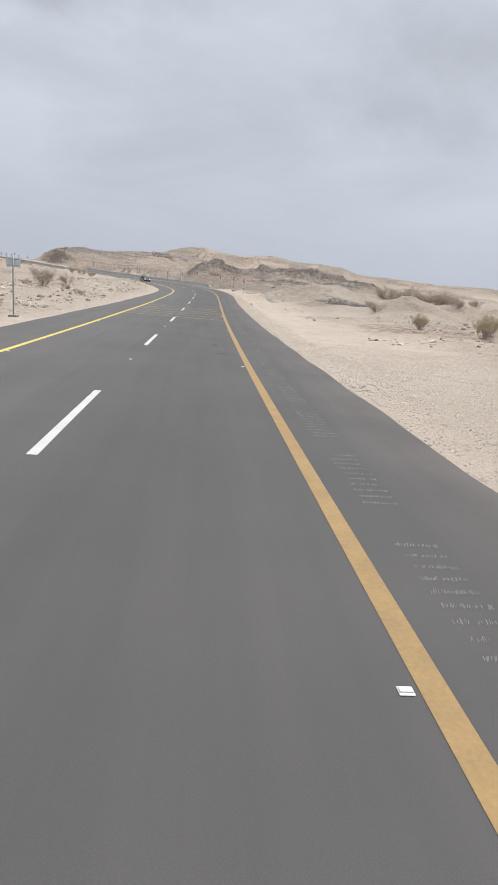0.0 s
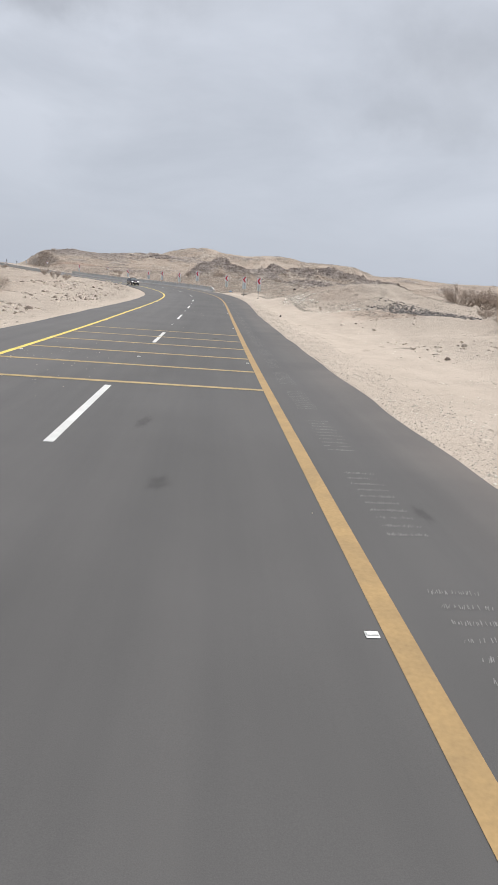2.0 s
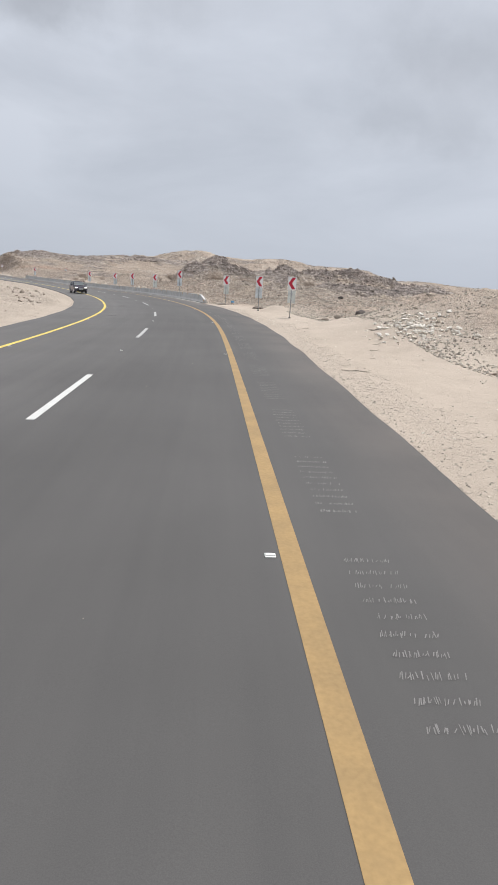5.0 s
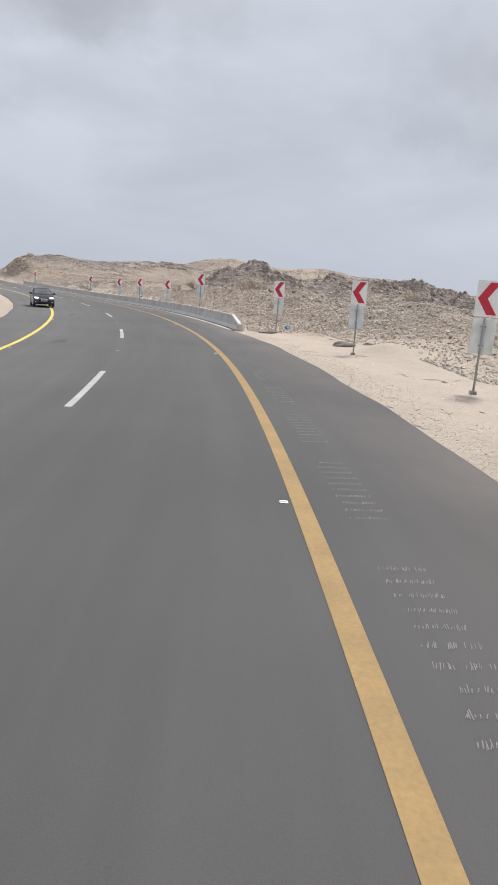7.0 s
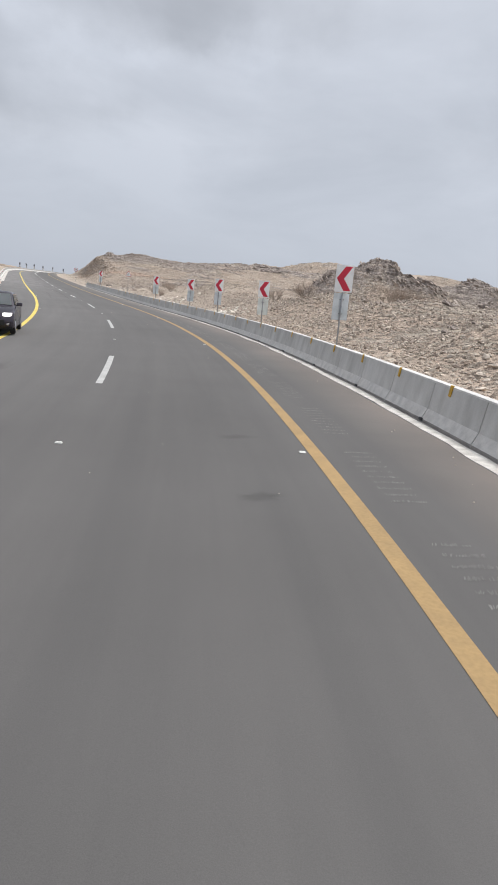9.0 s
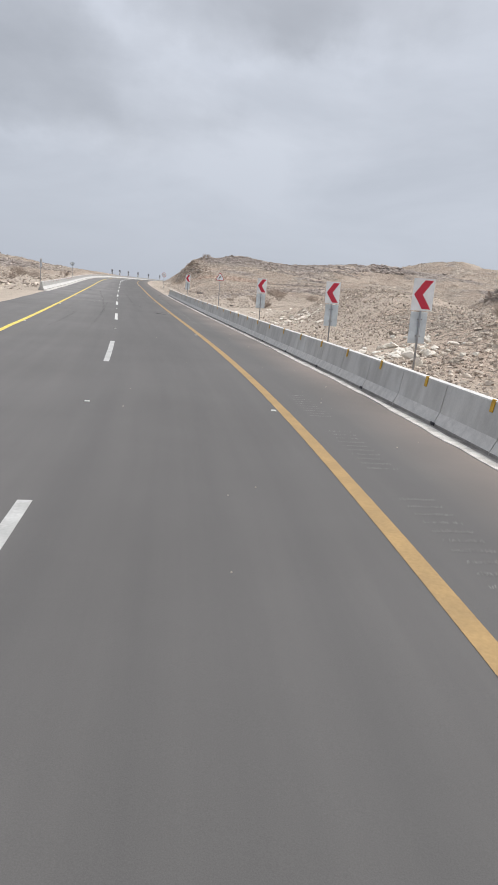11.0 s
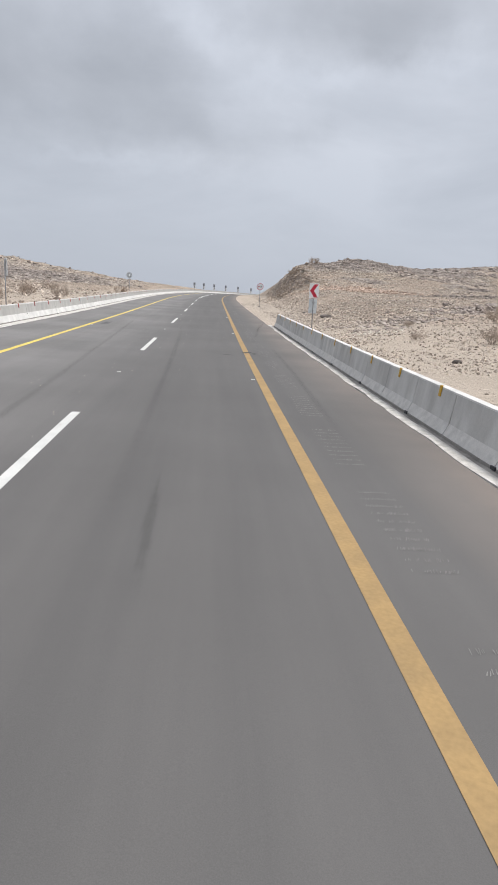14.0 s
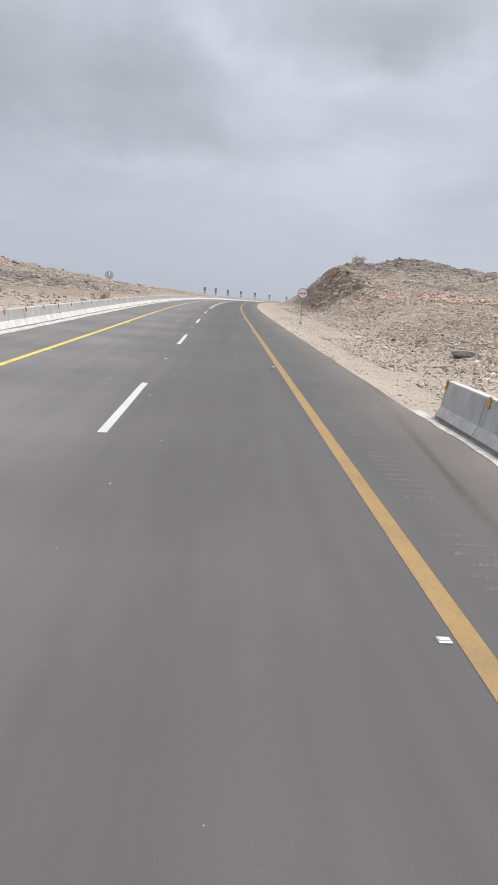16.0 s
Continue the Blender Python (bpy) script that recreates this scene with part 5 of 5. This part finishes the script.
outcrop(16000, -235, -85, 250, 420, 0.56, 0.3, 1.4, STONE_DARK, 207, "dark rock on the far slope across the road", 0.45)


def ledges(cx, cy, rx, ry, n, smin, smax, seed, label):
    """Short broken shelves of dark rock that follow the slope."""
    r = np.random.default_rng(seed)
    shelf = r.integers(0, 7, n)
    sx, sy = r.uniform(-0.6, 0.6, 7)[shelf], r.uniform(-1, 1, 7)[shelf]
    x = cx + rx * (sx + 0.28 * r.normal(size=n))
    y = cy + ry * (sy + 0.09 * r.normal(size=n)) + 0.12 * (x - cx)
    stones("outcrop", x, y, smin + (smax - smin) * r.random(n) ** 2, STONE_DARK, label, seed + 1, 0.5, 0.25, True, 0.25)


ledges(-32.2, 250, 6.0, 7, 1500, 0.15, 0.95, 231, "dark broken rock shelf low on the sandy slope")
ledges(-31.0, 351, 8.5, 6, 700, 0.5, 1.9, 233, "dark rock crag on the far hill's shoulder")
ledges(-47.5, 316, 9.5, 8, 900, 0.2, 1.0, 235, "thin dark rock ledges across the hillside")
ledges(-41.0, 338, 9.0, 6, 700, 0.25, 1.1, 237, "thin dark rock ledges across the hillside")
ledges(-38.9, 237, 4.5, 6, 500, 0.12, 0.55, 239, "low patch of dark broken rock on the sand")


def cluster(cx, cy, rx, ry, n, smin, smax, mat, seed, label, flat=0.6, power=2.0, big=True):
    r = np.random.default_rng(seed)
    x, y = cx + rx * r.normal(size=n) * 0.5, cy + ry * r.normal(size=n) * 0.5
    k = near_road(x, y)[1] > 3.9                    # none on the road
    x, y = x[k], y[k]
    n = len(x)
    stones("stone_heap", x, y, smin + (smax - smin) * r.random(n) ** power, mat, label, seed, flat, 0.15, big)


cluster(13.8, 79.6, 2.6, 3.0, 380, 0.08, 0.34, STONE_WHITE, 301, "heap of whitish broken stones on the sand")
cluster(9.5, 91.3, 2.0, 2.8, 280, 0.08, 0.32, STONE_WHITE, 302, "heap of whitish broken stones on the sand")
cluster(16.4, 104.0, 1.6, 1.6, 50, 0.12, 0.4, STONE_WHITE, 303, "few whitish stones on the sand")
cluster(18.2, 78.6, 3.2, 3, 900, 0.06, 0.32, STONE_CHAR, 304, "heap of dark grey boulders on the sand")
cluster(22, 80.5, 5, 3.0, 1200, 0.06, 0.34, STONE_CHAR, 305, "heap of dark grey boulders on the sand")
cluster(-20.9, 197, 2.6, 5.0, 460, 0.10, 0.62, STONE_WHITE, 306, "heap of whitish slabs behind the barrier", 0.2)
cluster(-17.2, 203, 6, 13, 34000, 0.03, 0.17, STONE_MIX, 307, "heap of brown rubble behind the barrier", 0.8, 2.5, False)
cluster(-26.8, 209.5, 5.0, 2.5, 90, 0.12, 0.8, STONE_WHITE, 308, "whitish slabs lying on the sand", 0.15)
cluster(-39.2, 231.3, 2.0, 2.0, 160, 0.04, 0.2, STONE_WHITE, 309, "whitish stones on the slope")
cluster(-13.0, 178.5, 2.0, 3.0, 90, 0.15, 0.6, STONE_WHITE, 310, "whitish stones beyond the barrier")
cluster(-54.7, 287.5, 9, 2.5, 1500, 0.12, 0.55, STONE_RUST, 313, "band of rusty broken rock on the hillside")
cluster(-36.8, 275.4, 6, 3, 900, 0.1, 0.5, STONE_DARK, 314, "patch of dark broken rock on the slope")
cluster(-32.3, 246.5, 7, 4, 700, 0.1, 0.5, STONE_DARK, 311, "patch of dark broken rock on the slope")


def boulder(x, y, sx, sy, sz, mat, label, seed, name="boulder"):
    bm = bmesh.new()
    bmesh.ops.create_icosphere(bm, subdivisions=3, radius=0.5)
    for v in bm.verts:
        n_ = noise.noise(v.co * 2.2 + Vector((seed, 0, 0))) * 0.3 + noise.noise(v.co * 6 + Vector((0, seed, 0))) * 0.1
        v.co *= 1 + n_
        v.co = Vector((v.co.x * sx, v.co.y * sy, v.co.z * sz))
    ob = part(name, bm, mat)
    ob.matrix_basis = pose(x, y, ground_z(x, y) + sz * 0.22, 0, 0, seed * 37)
    return tagged(ob, label, name.replace("_", " "))


DARK_ROCK = material("dark_boulder", (0.13, 0.11, 0.10), 0.95, scale=3, vary=0.25, fine=22, fine_vary=0.3, bump=0.6, bump_dist=0.04)
PALE_ROCK = material("pale_boulder", (0.40, 0.35, 0.29), 0.95, scale=3, vary=0.2, fine=22, fine_vary=0.2, bump=0.6, bump_dist=0.04)
boulder(4.75, 68.5, 0.15, 0.13, 0.28, DARK_ROCK, "small dark upright stone on the verge", 1)
boulder(-47.2, 247.7, 1.5, 0.9, 0.36, DARK_ROCK, "flat dark boulder at the foot of the hill", 2)
EARTH = material("damp_earth", (0.22, 0.185, 0.15), 0.95, scale=3, vary=0.2, fine=22, fine_vary=0.3, bump=0.6, bump_dist=0.03)
boulder(4.75, 124.9, 1.5, 1.0, 0.5, EARTH, "low mound of dark earth beside the chevron boards", 3, "earth_mound").location.z -= 0.12
boulder(9.6, 110.5, 0.5, 0.4, 0.4, PALE_ROCK, "pale stone on the verge", 4)
boulder(8.4, 109.0, 0.6, 0.4, 0.3, PALE_ROCK, "pale stone on the verge", 5)
for k, (bx, by, bs) in enumerate(((20, 40, 0.3), (11.9, 112.8, 0.8), (-17, 45, 0.6), (14, 131, 0.5),
                                  (-27, 200, 0.25), (-33, 219, 0.3), (-41, 240, 0.35), (-52, 256, 0.3))):
    boulder(bx, by, bs * 1.2, bs, bs * 0.7, DARK_ROCK if k % 2 else PALE_ROCK, "weathered boulder lying on the sand", 10 + k)

# a concrete cover slab, a blue bag and an old tyre
bm = bmesh.new()
bmesh.ops.create_cone(bm, cap_ends=True, segments=22, radius1=0.44, radius2=0.52, depth=0.10)
bmesh.ops.bevel(bm, geom=bm.edges[:], offset=0.02, segments=2, affect="EDGES")
for v in bm.verts:
    k = 1 + 0.16 * noise.noise(v.co * 2.5 + Vector((4, 2, 0)))
    v.co = Vector((v.co.x * k * 1.15, v.co.y * k * 0.8, v.co.z + 0.03 * noise.noise(v.co * 3)))
ob = part("concrete_slab", bm, PALE_ROCK); ob.matrix_basis = pose(1.25, 131.2, ground_z(1.25, 131.2) + 0.07, 5, -3, 12)
tagged(ob, "flat tan slab lying on the sand beside the barrier's end", "slab")
bm = bmesh.new(); bmesh.ops.create_icosphere(bm, subdivisions=3, radius=0.2)
for v in bm.verts:
    v.co *= 1 + 0.45 * noise.noise(v.co * 6)
    v.co.z *= 0.7
ob = part("plastic_bag", bm, BLUE_BAG); ob.matrix_basis = pose(2.72, 135.0, ground_z(2.72, 135.0) + 0.09)
tagged(ob, "crumpled blue plastic bag on the rubble", "bag")
bm = bmesh.new()
for i in range(20):
    a = 2 * math.pi * i / 20
    tube(bm, (0.25 * math.cos(a), 0.25 * math.sin(a), 0), (0.25 * math.cos(a + 0.33), 0.25 * math.sin(a + 0.33), 0), 0.09, n=8)
ob = part("old_tyre", bm, RUBBER); ob.matrix_basis = pose(-22.9, 213.0, ground_z(-22.9, 213.0) + 0.09, 12, 0, 0)
tagged(ob, "discarded black tyre lying on the slope", "tyre")


# ---- shrubs ----
def shrub_meshes(seed, spread, leafy):
    """Dry desert shrub of unit height: thin forked stems and a haze of twigs."""
    r = random.Random(seed)
    sv, sf, tv, tf = [], [], [], []

    def stick(v, f, a, b, ra, rb):
        d = (b - a).normalized()
        u = d.orthogonal().normalized()
        w = d.cross(u)
        k = len(v)
        for p_, rad in ((a, ra), (b, rb)):
            for j in range(3):
                t = 2 * math.pi * j / 3
                v.append(p_ + (u * math.cos(t) + w * math.sin(t)) * rad)
        for j in range(3):
            f.append((k + j, k + (j + 1) % 3, k + 3 + (j + 1) % 3, k + 3 + j))

    def grow(a, d, length, rad, depth):
        b = a + d * length
        b2 = a + d * length * 0.5 + Vector((r.uniform(-1, 1), r.uniform(-1, 1), r.uniform(-0.3, 0.6))) * length * 0.12
        v, f = (sv, sf) if depth < 2 else (tv, tf)
        stick(v, f, a, b2, rad, rad * 0.8)
        stick(v, f, b2, b, rad * 0.8, rad * 0.55)
        if depth == 3:
            if leafy:
                for _ in range(leafy):
                    p_ = a.lerp(b, r.random())
                    e1 = Vector((r.uniform(-1, 1), r.uniform(-1, 1), r.uniform(-1, 1))).normalized() * 0.035
                    e2 = e1.orthogonal().normalized() * 0.014
                    k = len(tv)
                    tv.extend([p_, p_ + e1 * 0.5 + e2, p_ + e1, p_ + e1 * 0.5 - e2])
                    tf.append((k, k + 1, k + 2, k + 3))
            return
        for _ in range((4, 4, 4)[depth]):
            nd = (d + Vector((r.uniform(-1, 1), r.uniform(-1, 1), r.uniform(-0.25, 0.75))) * 0.75).normalized()
            grow(a.lerp(b, r.uniform(0.45, 1.0)), nd, length * r.uniform(0.5, 0.8), rad * 0.5, depth + 1)

    for _ in range(15):
        t, out_ = r.uniform(0, 2 * math.pi), spread * r.uniform(0.1, 1.35)
        d = Vector((math.cos(t) * out_, math.sin(t) * out_, 1)).normalized()
        grow(Vector((0.05 * math.cos(t), 0.05 * math.sin(t), -0.05)), d, r.uniform(0.26, 0.46), 0.011, 0)
    return (mesh_of("stem", sv, sf, DRY_WOOD), tv, tf)


KINDS = []
for k, (sp, lf, mt) in enumerate(((0.9, 1, DRY_LEAF), (1.4, 1, DRY_LEAF), (0.75, 3, GREEN_LEAF), (1.8, 1, DRY_LEAF))):
    stems, tv, tf = shrub_meshes(50 + k, sp, lf)
    KINDS.append((stems, mesh_of("crown", tv, tf, mt)))


def shrub(x, y, h, kind, turn, label="dry leafless desert shrub on stony ground"):
    root = new("shrub")
    for nm, me in zip(("stem", "crown"), KINDS[kind]):
        ob = new(nm, me); ob.parent = root
    root.matrix_basis = pose(x, y, ground_z(x, y) - 0.03, 0, 0, turn)
    root.scale = (h, h, h)
    return tagged(root, label, "shrub", "desert shrubs")


GREENISH = "dry straw-coloured desert shrub on sandy ground"
for k, (x, y, h, kd) in enumerate(((-19, 54, 3.0, 0), (-21, 77, 2.2, 1), (-14.8, 53, 1.1, 3), (-17, 56, 1.0, 3), (14.9, 30.2, 1.7, 2), (16.4, 22, 2.1, 2), (18.3, 59, 1.2, 1), (17.6, 23.8, 1.5, 2),
                                   (31, 97, 4.0, 1), (33, 99, 4.2, 3), (35, 98, 4.4, 1), (37, 101, 4.0, 3), (39, 99, 4.4, 1), (41.5, 102, 4.2, 3), (43.5, 100, 4.0, 1), (46, 104, 3.8, 3), (24, 68, 1.8, 1), (28, 75, 2.2, 3), (33, 84, 2.2, 1), (36, 72, 2.2, 3), (30, 62, 1.8, 1), (40, 80, 2.5, 3), (26, 40, 1.6, 1), (30, 50, 1.8, 3), (18, 54.8, 1.7, 1),
                                   (-33, 152, 2.6, 0), (-30, 148, 2.0, 1), (-37, 160, 2.2, 0), (0.4, 173.6, 2.6, 1), (1.6, 175.5, 2.4, 3), (13.7, 154.3, 2.0, 3), (-6, 176, 2.0, 1), (-9, 182, 1.6, 0), (17, 150, 1.8, 1),
                                   (-32.5, 234.5, 1.7, 1), (-29.9, 227.7, 1.8, 0), (-29.2, 217.7, 1.6, 1), (-32, 225, 1.3, 1), (-26, 229, 1.4, 1), (-36, 228, 0.9, 3), (-38, 236, 0.8, 3),
                                   (-71.3, 316.5, 2.3, 0), (-74.2, 312.5, 1.9, 1), (-76.5, 311.5, 1.0, 3), (-70, 232, 2.2, 3), (-74, 240, 2.2, 1), (-78, 250, 2.0, 3), (-82, 244, 2.4, 1), (-67, 224, 1.8, 3), (-90, 262, 2.2, 3),
                                   (-62, 214, 1.8, 1), (-88, 275, 2.0, 1), (12, 140, 1.3, 1), (-50, 254, 0.7, 3), (45, 96, 2.2, 3), (52, 108, 2.4, 1), (48, 86, 2.0, 3), (-24, 66, 1.2, 1), (-27, 92, 1.5, 0))):
    shrub(x, y, h, kd, k * 47 % 360, GREENISH if kd == 2 else "dry leafless desert shrub on stony ground")


# ---- sign backs across the road ----
def board_back(x, y, top, w, h, face):
    gz0 = ground_z(x, y)
    root = new("sign_back")
    bm = bmesh.new(); tube(bm, (0, 0, -0.3), (0, 0, top - gz0), 0.04, n=12)
    part("pole", bm, STEEL, root, "", True)
    bm = sign_plate(w, h); bmesh.ops.translate(bm, vec=(0, 0.06, top - gz0 - h / 2), verts=bm.verts)
    part("board", bm, SIGN_BACK, root, "bare blue-grey metal back")
    for dz in (-0.15, 0.15):
        bm = bmesh.new(); box(bm, 0, 0.045, top - gz0 - h / 2 + dz, w * 0.8, 0.03, 0.04, 0.005)
        part("rail", bm, STEEL, root)
    clear_foot(root, 0, 0.45)
    root.matrix_basis = pose(x, y, gz0, 0, 0, math.degrees(face) + 90)
    tagged(root, "bare grey back of a small rectangular road sign on the sand", "road sign")


board_back(-11.6, 17.4, 2.95, 0.75, 0.5, -math.pi / 2)
chevron_sign(-57.3, 220.4, 6.05, heading(236) - 1.05, True, False, 0.0, "chevron board seen edge-on behind the barrier")


# ---- car ----
def car(s, o):
    """A small dark five-door hatchback; its nose points along -y."""
    root = new("car")
    W2, L2 = 0.80, 1.82
    # outline of the body from the side: y (nose is negative), z
    low = [(-1.80, 0.30), (-1.83, 0.48), (-1.76, 0.66), (-1.62, 0.78), (-0.85, 0.95), (-0.62, 1.00), (1.50, 1.02), (1.78, 0.92), (1.80, 0.45), (1.70, 0.25), (1.25, 0.22), (-1.25, 0.22), (-1.66, 0.22)]
    bm = bmesh.new()
    rings = []
    for wx, k in ((-W2, 0.93), (-W2 * 0.9, 0.985), (-W2 * 0.45, 1.0), (0, 1.01), (W2 * 0.45, 1.0), (W2 * 0.9, 0.985), (W2, 0.93)):
        rings.append([bm.verts.new((wx, y * (k if y < -1.5 else 0.5 + 0.5 * k), 0.22 + (z - 0.22) * (0.9 + 0.1 * k))) for y, z in low])
    for a, b in zip(rings, rings[1:]):
        for j in range(len(low)):
            bm.faces.new((a[j], a[(j + 1) % len(low)], b[(j + 1) % len(low)], b[j]))
    bm.faces.new(rings[0][::-1]); bm.faces.new(rings[-1])
    bmesh.ops.recalc_face_normals(bm, faces=bm.faces)
    body = part("body", bm, CAR_PAINT, root, "dark grey painted body")
    bev = body.modifiers.new("bevel", "BEVEL")
    bev.width, bev.segments = 0.09, 3
    body.data.shade_smooth()
    # cabin: pillars and roof as one shell, panes set into it
    cab = [(-0.80, 0.96), (-0.10, 1.42), (0.10, 1.48), (1.10, 1.47), (1.45, 1.36), (1.74, 0.98)]
    bm = bmesh.new()
    rings = []
    for sx in (-1, -0.6, 0, 0.6, 1):
        ring = []
        for y, z in cab:
            t = (z - 0.96) / 0.5
            w = 0.74 - 0.15 * t
            ring.append(bm.verts.new((sx * w, y + (0.03 if abs(sx) > 0.9 else 0), z - (0.03 * t if abs(sx) > 0.9 else 0) + (0.015 if sx == 0 and t > 0.8 else 0))))
        rings.append(ring)
    for a, b in zip(rings, rings[1:]):
        for j in range(len(cab) - 1):
            bm.faces.new((a[j], a[j + 1], b[j + 1], b[j]))
    bm.faces.new(rings[0]); bm.faces.new(rings[-1][::-1])
    bmesh.ops.recalc_face_normals(bm, faces=bm.faces)
    cabin = part("cabin", bm, CAR_PAINT, root, "dark grey roof and pillars", True)
    bev = cabin.modifiers.new("bevel", "BEVEL")
    bev.width, bev.segments = 0.06, 3

    def pane(name, pts3, push, label=""):
        c = [Vector(p_) for p_ in pts3]
        nrm = (c[1] - c[0]).cross(c[2] - c[0]).normalized() * push
        bm_ = bmesh.new()
        bm_.faces.new([bm_.verts.new(p_ + nrm) for p_ in c])
        bmesh.ops.solidify(bm_, geom=bm_.faces[:], thickness=0.006)
        return part(name, bm_, GLASS, root, label)

    pane("windscreen", ((-0.66, -0.72, 1.01), (0.66, -0.72, 1.01), (0.54, -0.13, 1.40), (-0.54, -0.13, 1.40)), 0.012, "windscreen with the sky's reflection in its colour")
    pane("rear_window", ((0.60, 1.70, 1.04), (-0.60, 1.70, 1.04), (-0.52, 1.48, 1.34), (0.52, 1.48, 1.34)), 0.02)
    for k in (-1, 1):
        for y0, y1, y2, y3 in ((-0.55, 0.30, 0.30, 0.02), (0.36, 1.40, 1.20, 0.36)):
            q = [(k * 0.735, y0, 1.02), (k * 0.735, y1, 1.02), (k * 0.625, y2, 1.38), (k * 0.625, y3, 1.38)]
            pane("side_window", q if k > 0 else q[::-1], 0.012)
        # headlights, fog lights, mirrors
        bm = bmesh.new(); box(bm, k * 0.57, -1.70, 0.70, 0.30, 0.22, 0.13, 0.04)
        for v in bm.verts:
            v.co.y += 0.35 * max(0, abs(v.co.x) - 0.5)
        part("headlight", bm, LENS, root, "clear headlight")
        bm = bmesh.new(); tube(bm, (k * 0.60, -1.80, 0.40), (k * 0.60, -1.70, 0.40), 0.06, n=14)
        part("fog_light", bm, CHROME, root)
        bm = bmesh.new(); box(bm, k * 0.90, -0.50, 1.04, 0.20, 0.09, 0.13, 0.03); tube(bm, (k * 0.74, -0.5, 1.0), (k * 0.86, -0.5, 1.02), 0.025, n=8)
        part("mirror", bm, CAR_PAINT, root)
        for y in (-1.18, 1.22):
            bm = bmesh.new(); tube(bm, (k * 0.62, y, 0.29), (k * 0.81, y, 0.29), 0.29, n=24)
            bmesh.ops.bevel(bm, geom=[e for e in bm.edges if abs(e.verts[0].co.x - e.verts[1].co.x) < 1e-4], offset=0.03, segments=2, affect="EDGES")
            wheel = part("wheel", bm, RUBBER, root, "black tyre")
            bm = bmesh.new(); tube(bm, (k * 0.80, y, 0.29), (k * 0.825, y, 0.29), 0.19, 0.17, n=20)
            part("rim", bm, CHROME, wheel)
    bm = bmesh.new(); box(bm, 0, -1.80, 0.42, 1.0, 0.06, 0.20, 0.03)
    part("lower_grille", bm, RUBBER, root, "black lower grille")
    bm = bmesh.new(); box(bm, 0, -1.81, 0.625, 0.72, 0.06, 0.05, 0.02)
    part("upper_grille", bm, CHROME, root)
    bm = bmesh.new(); box(bm, 0, -1.86, 0.52, 0.46, 0.015, 0.15, 0.004)
    plate = part("number_plate", bm, PLATE, root, "white number plate")
    for dz in (-0.03, 0.03):
        bm = bmesh.new(); box(bm, 0, -1.869, 0.52 + dz, 0.34, 0.004, 0.035)
        part("plate_bar", bm, BLACK, plate)
    bm = bmesh.new(); box(bm, 0, 0, 0.25, 1.5, 3.4, 0.10, 0.03)
    part("underbody", bm, RUBBER, root)
    q = road_at(s, o)
    c = math.degrees(math.atan(float(np.interp(s, S_GRID, CROSS_S))))
    root.matrix_basis = pose(*q, 0, -c, math.degrees(heading(s)) - 90 + 3)
    return tagged(root, "small dark grey hatchback with lit headlights on the far lane", "car")


car(150.5, -8.05)
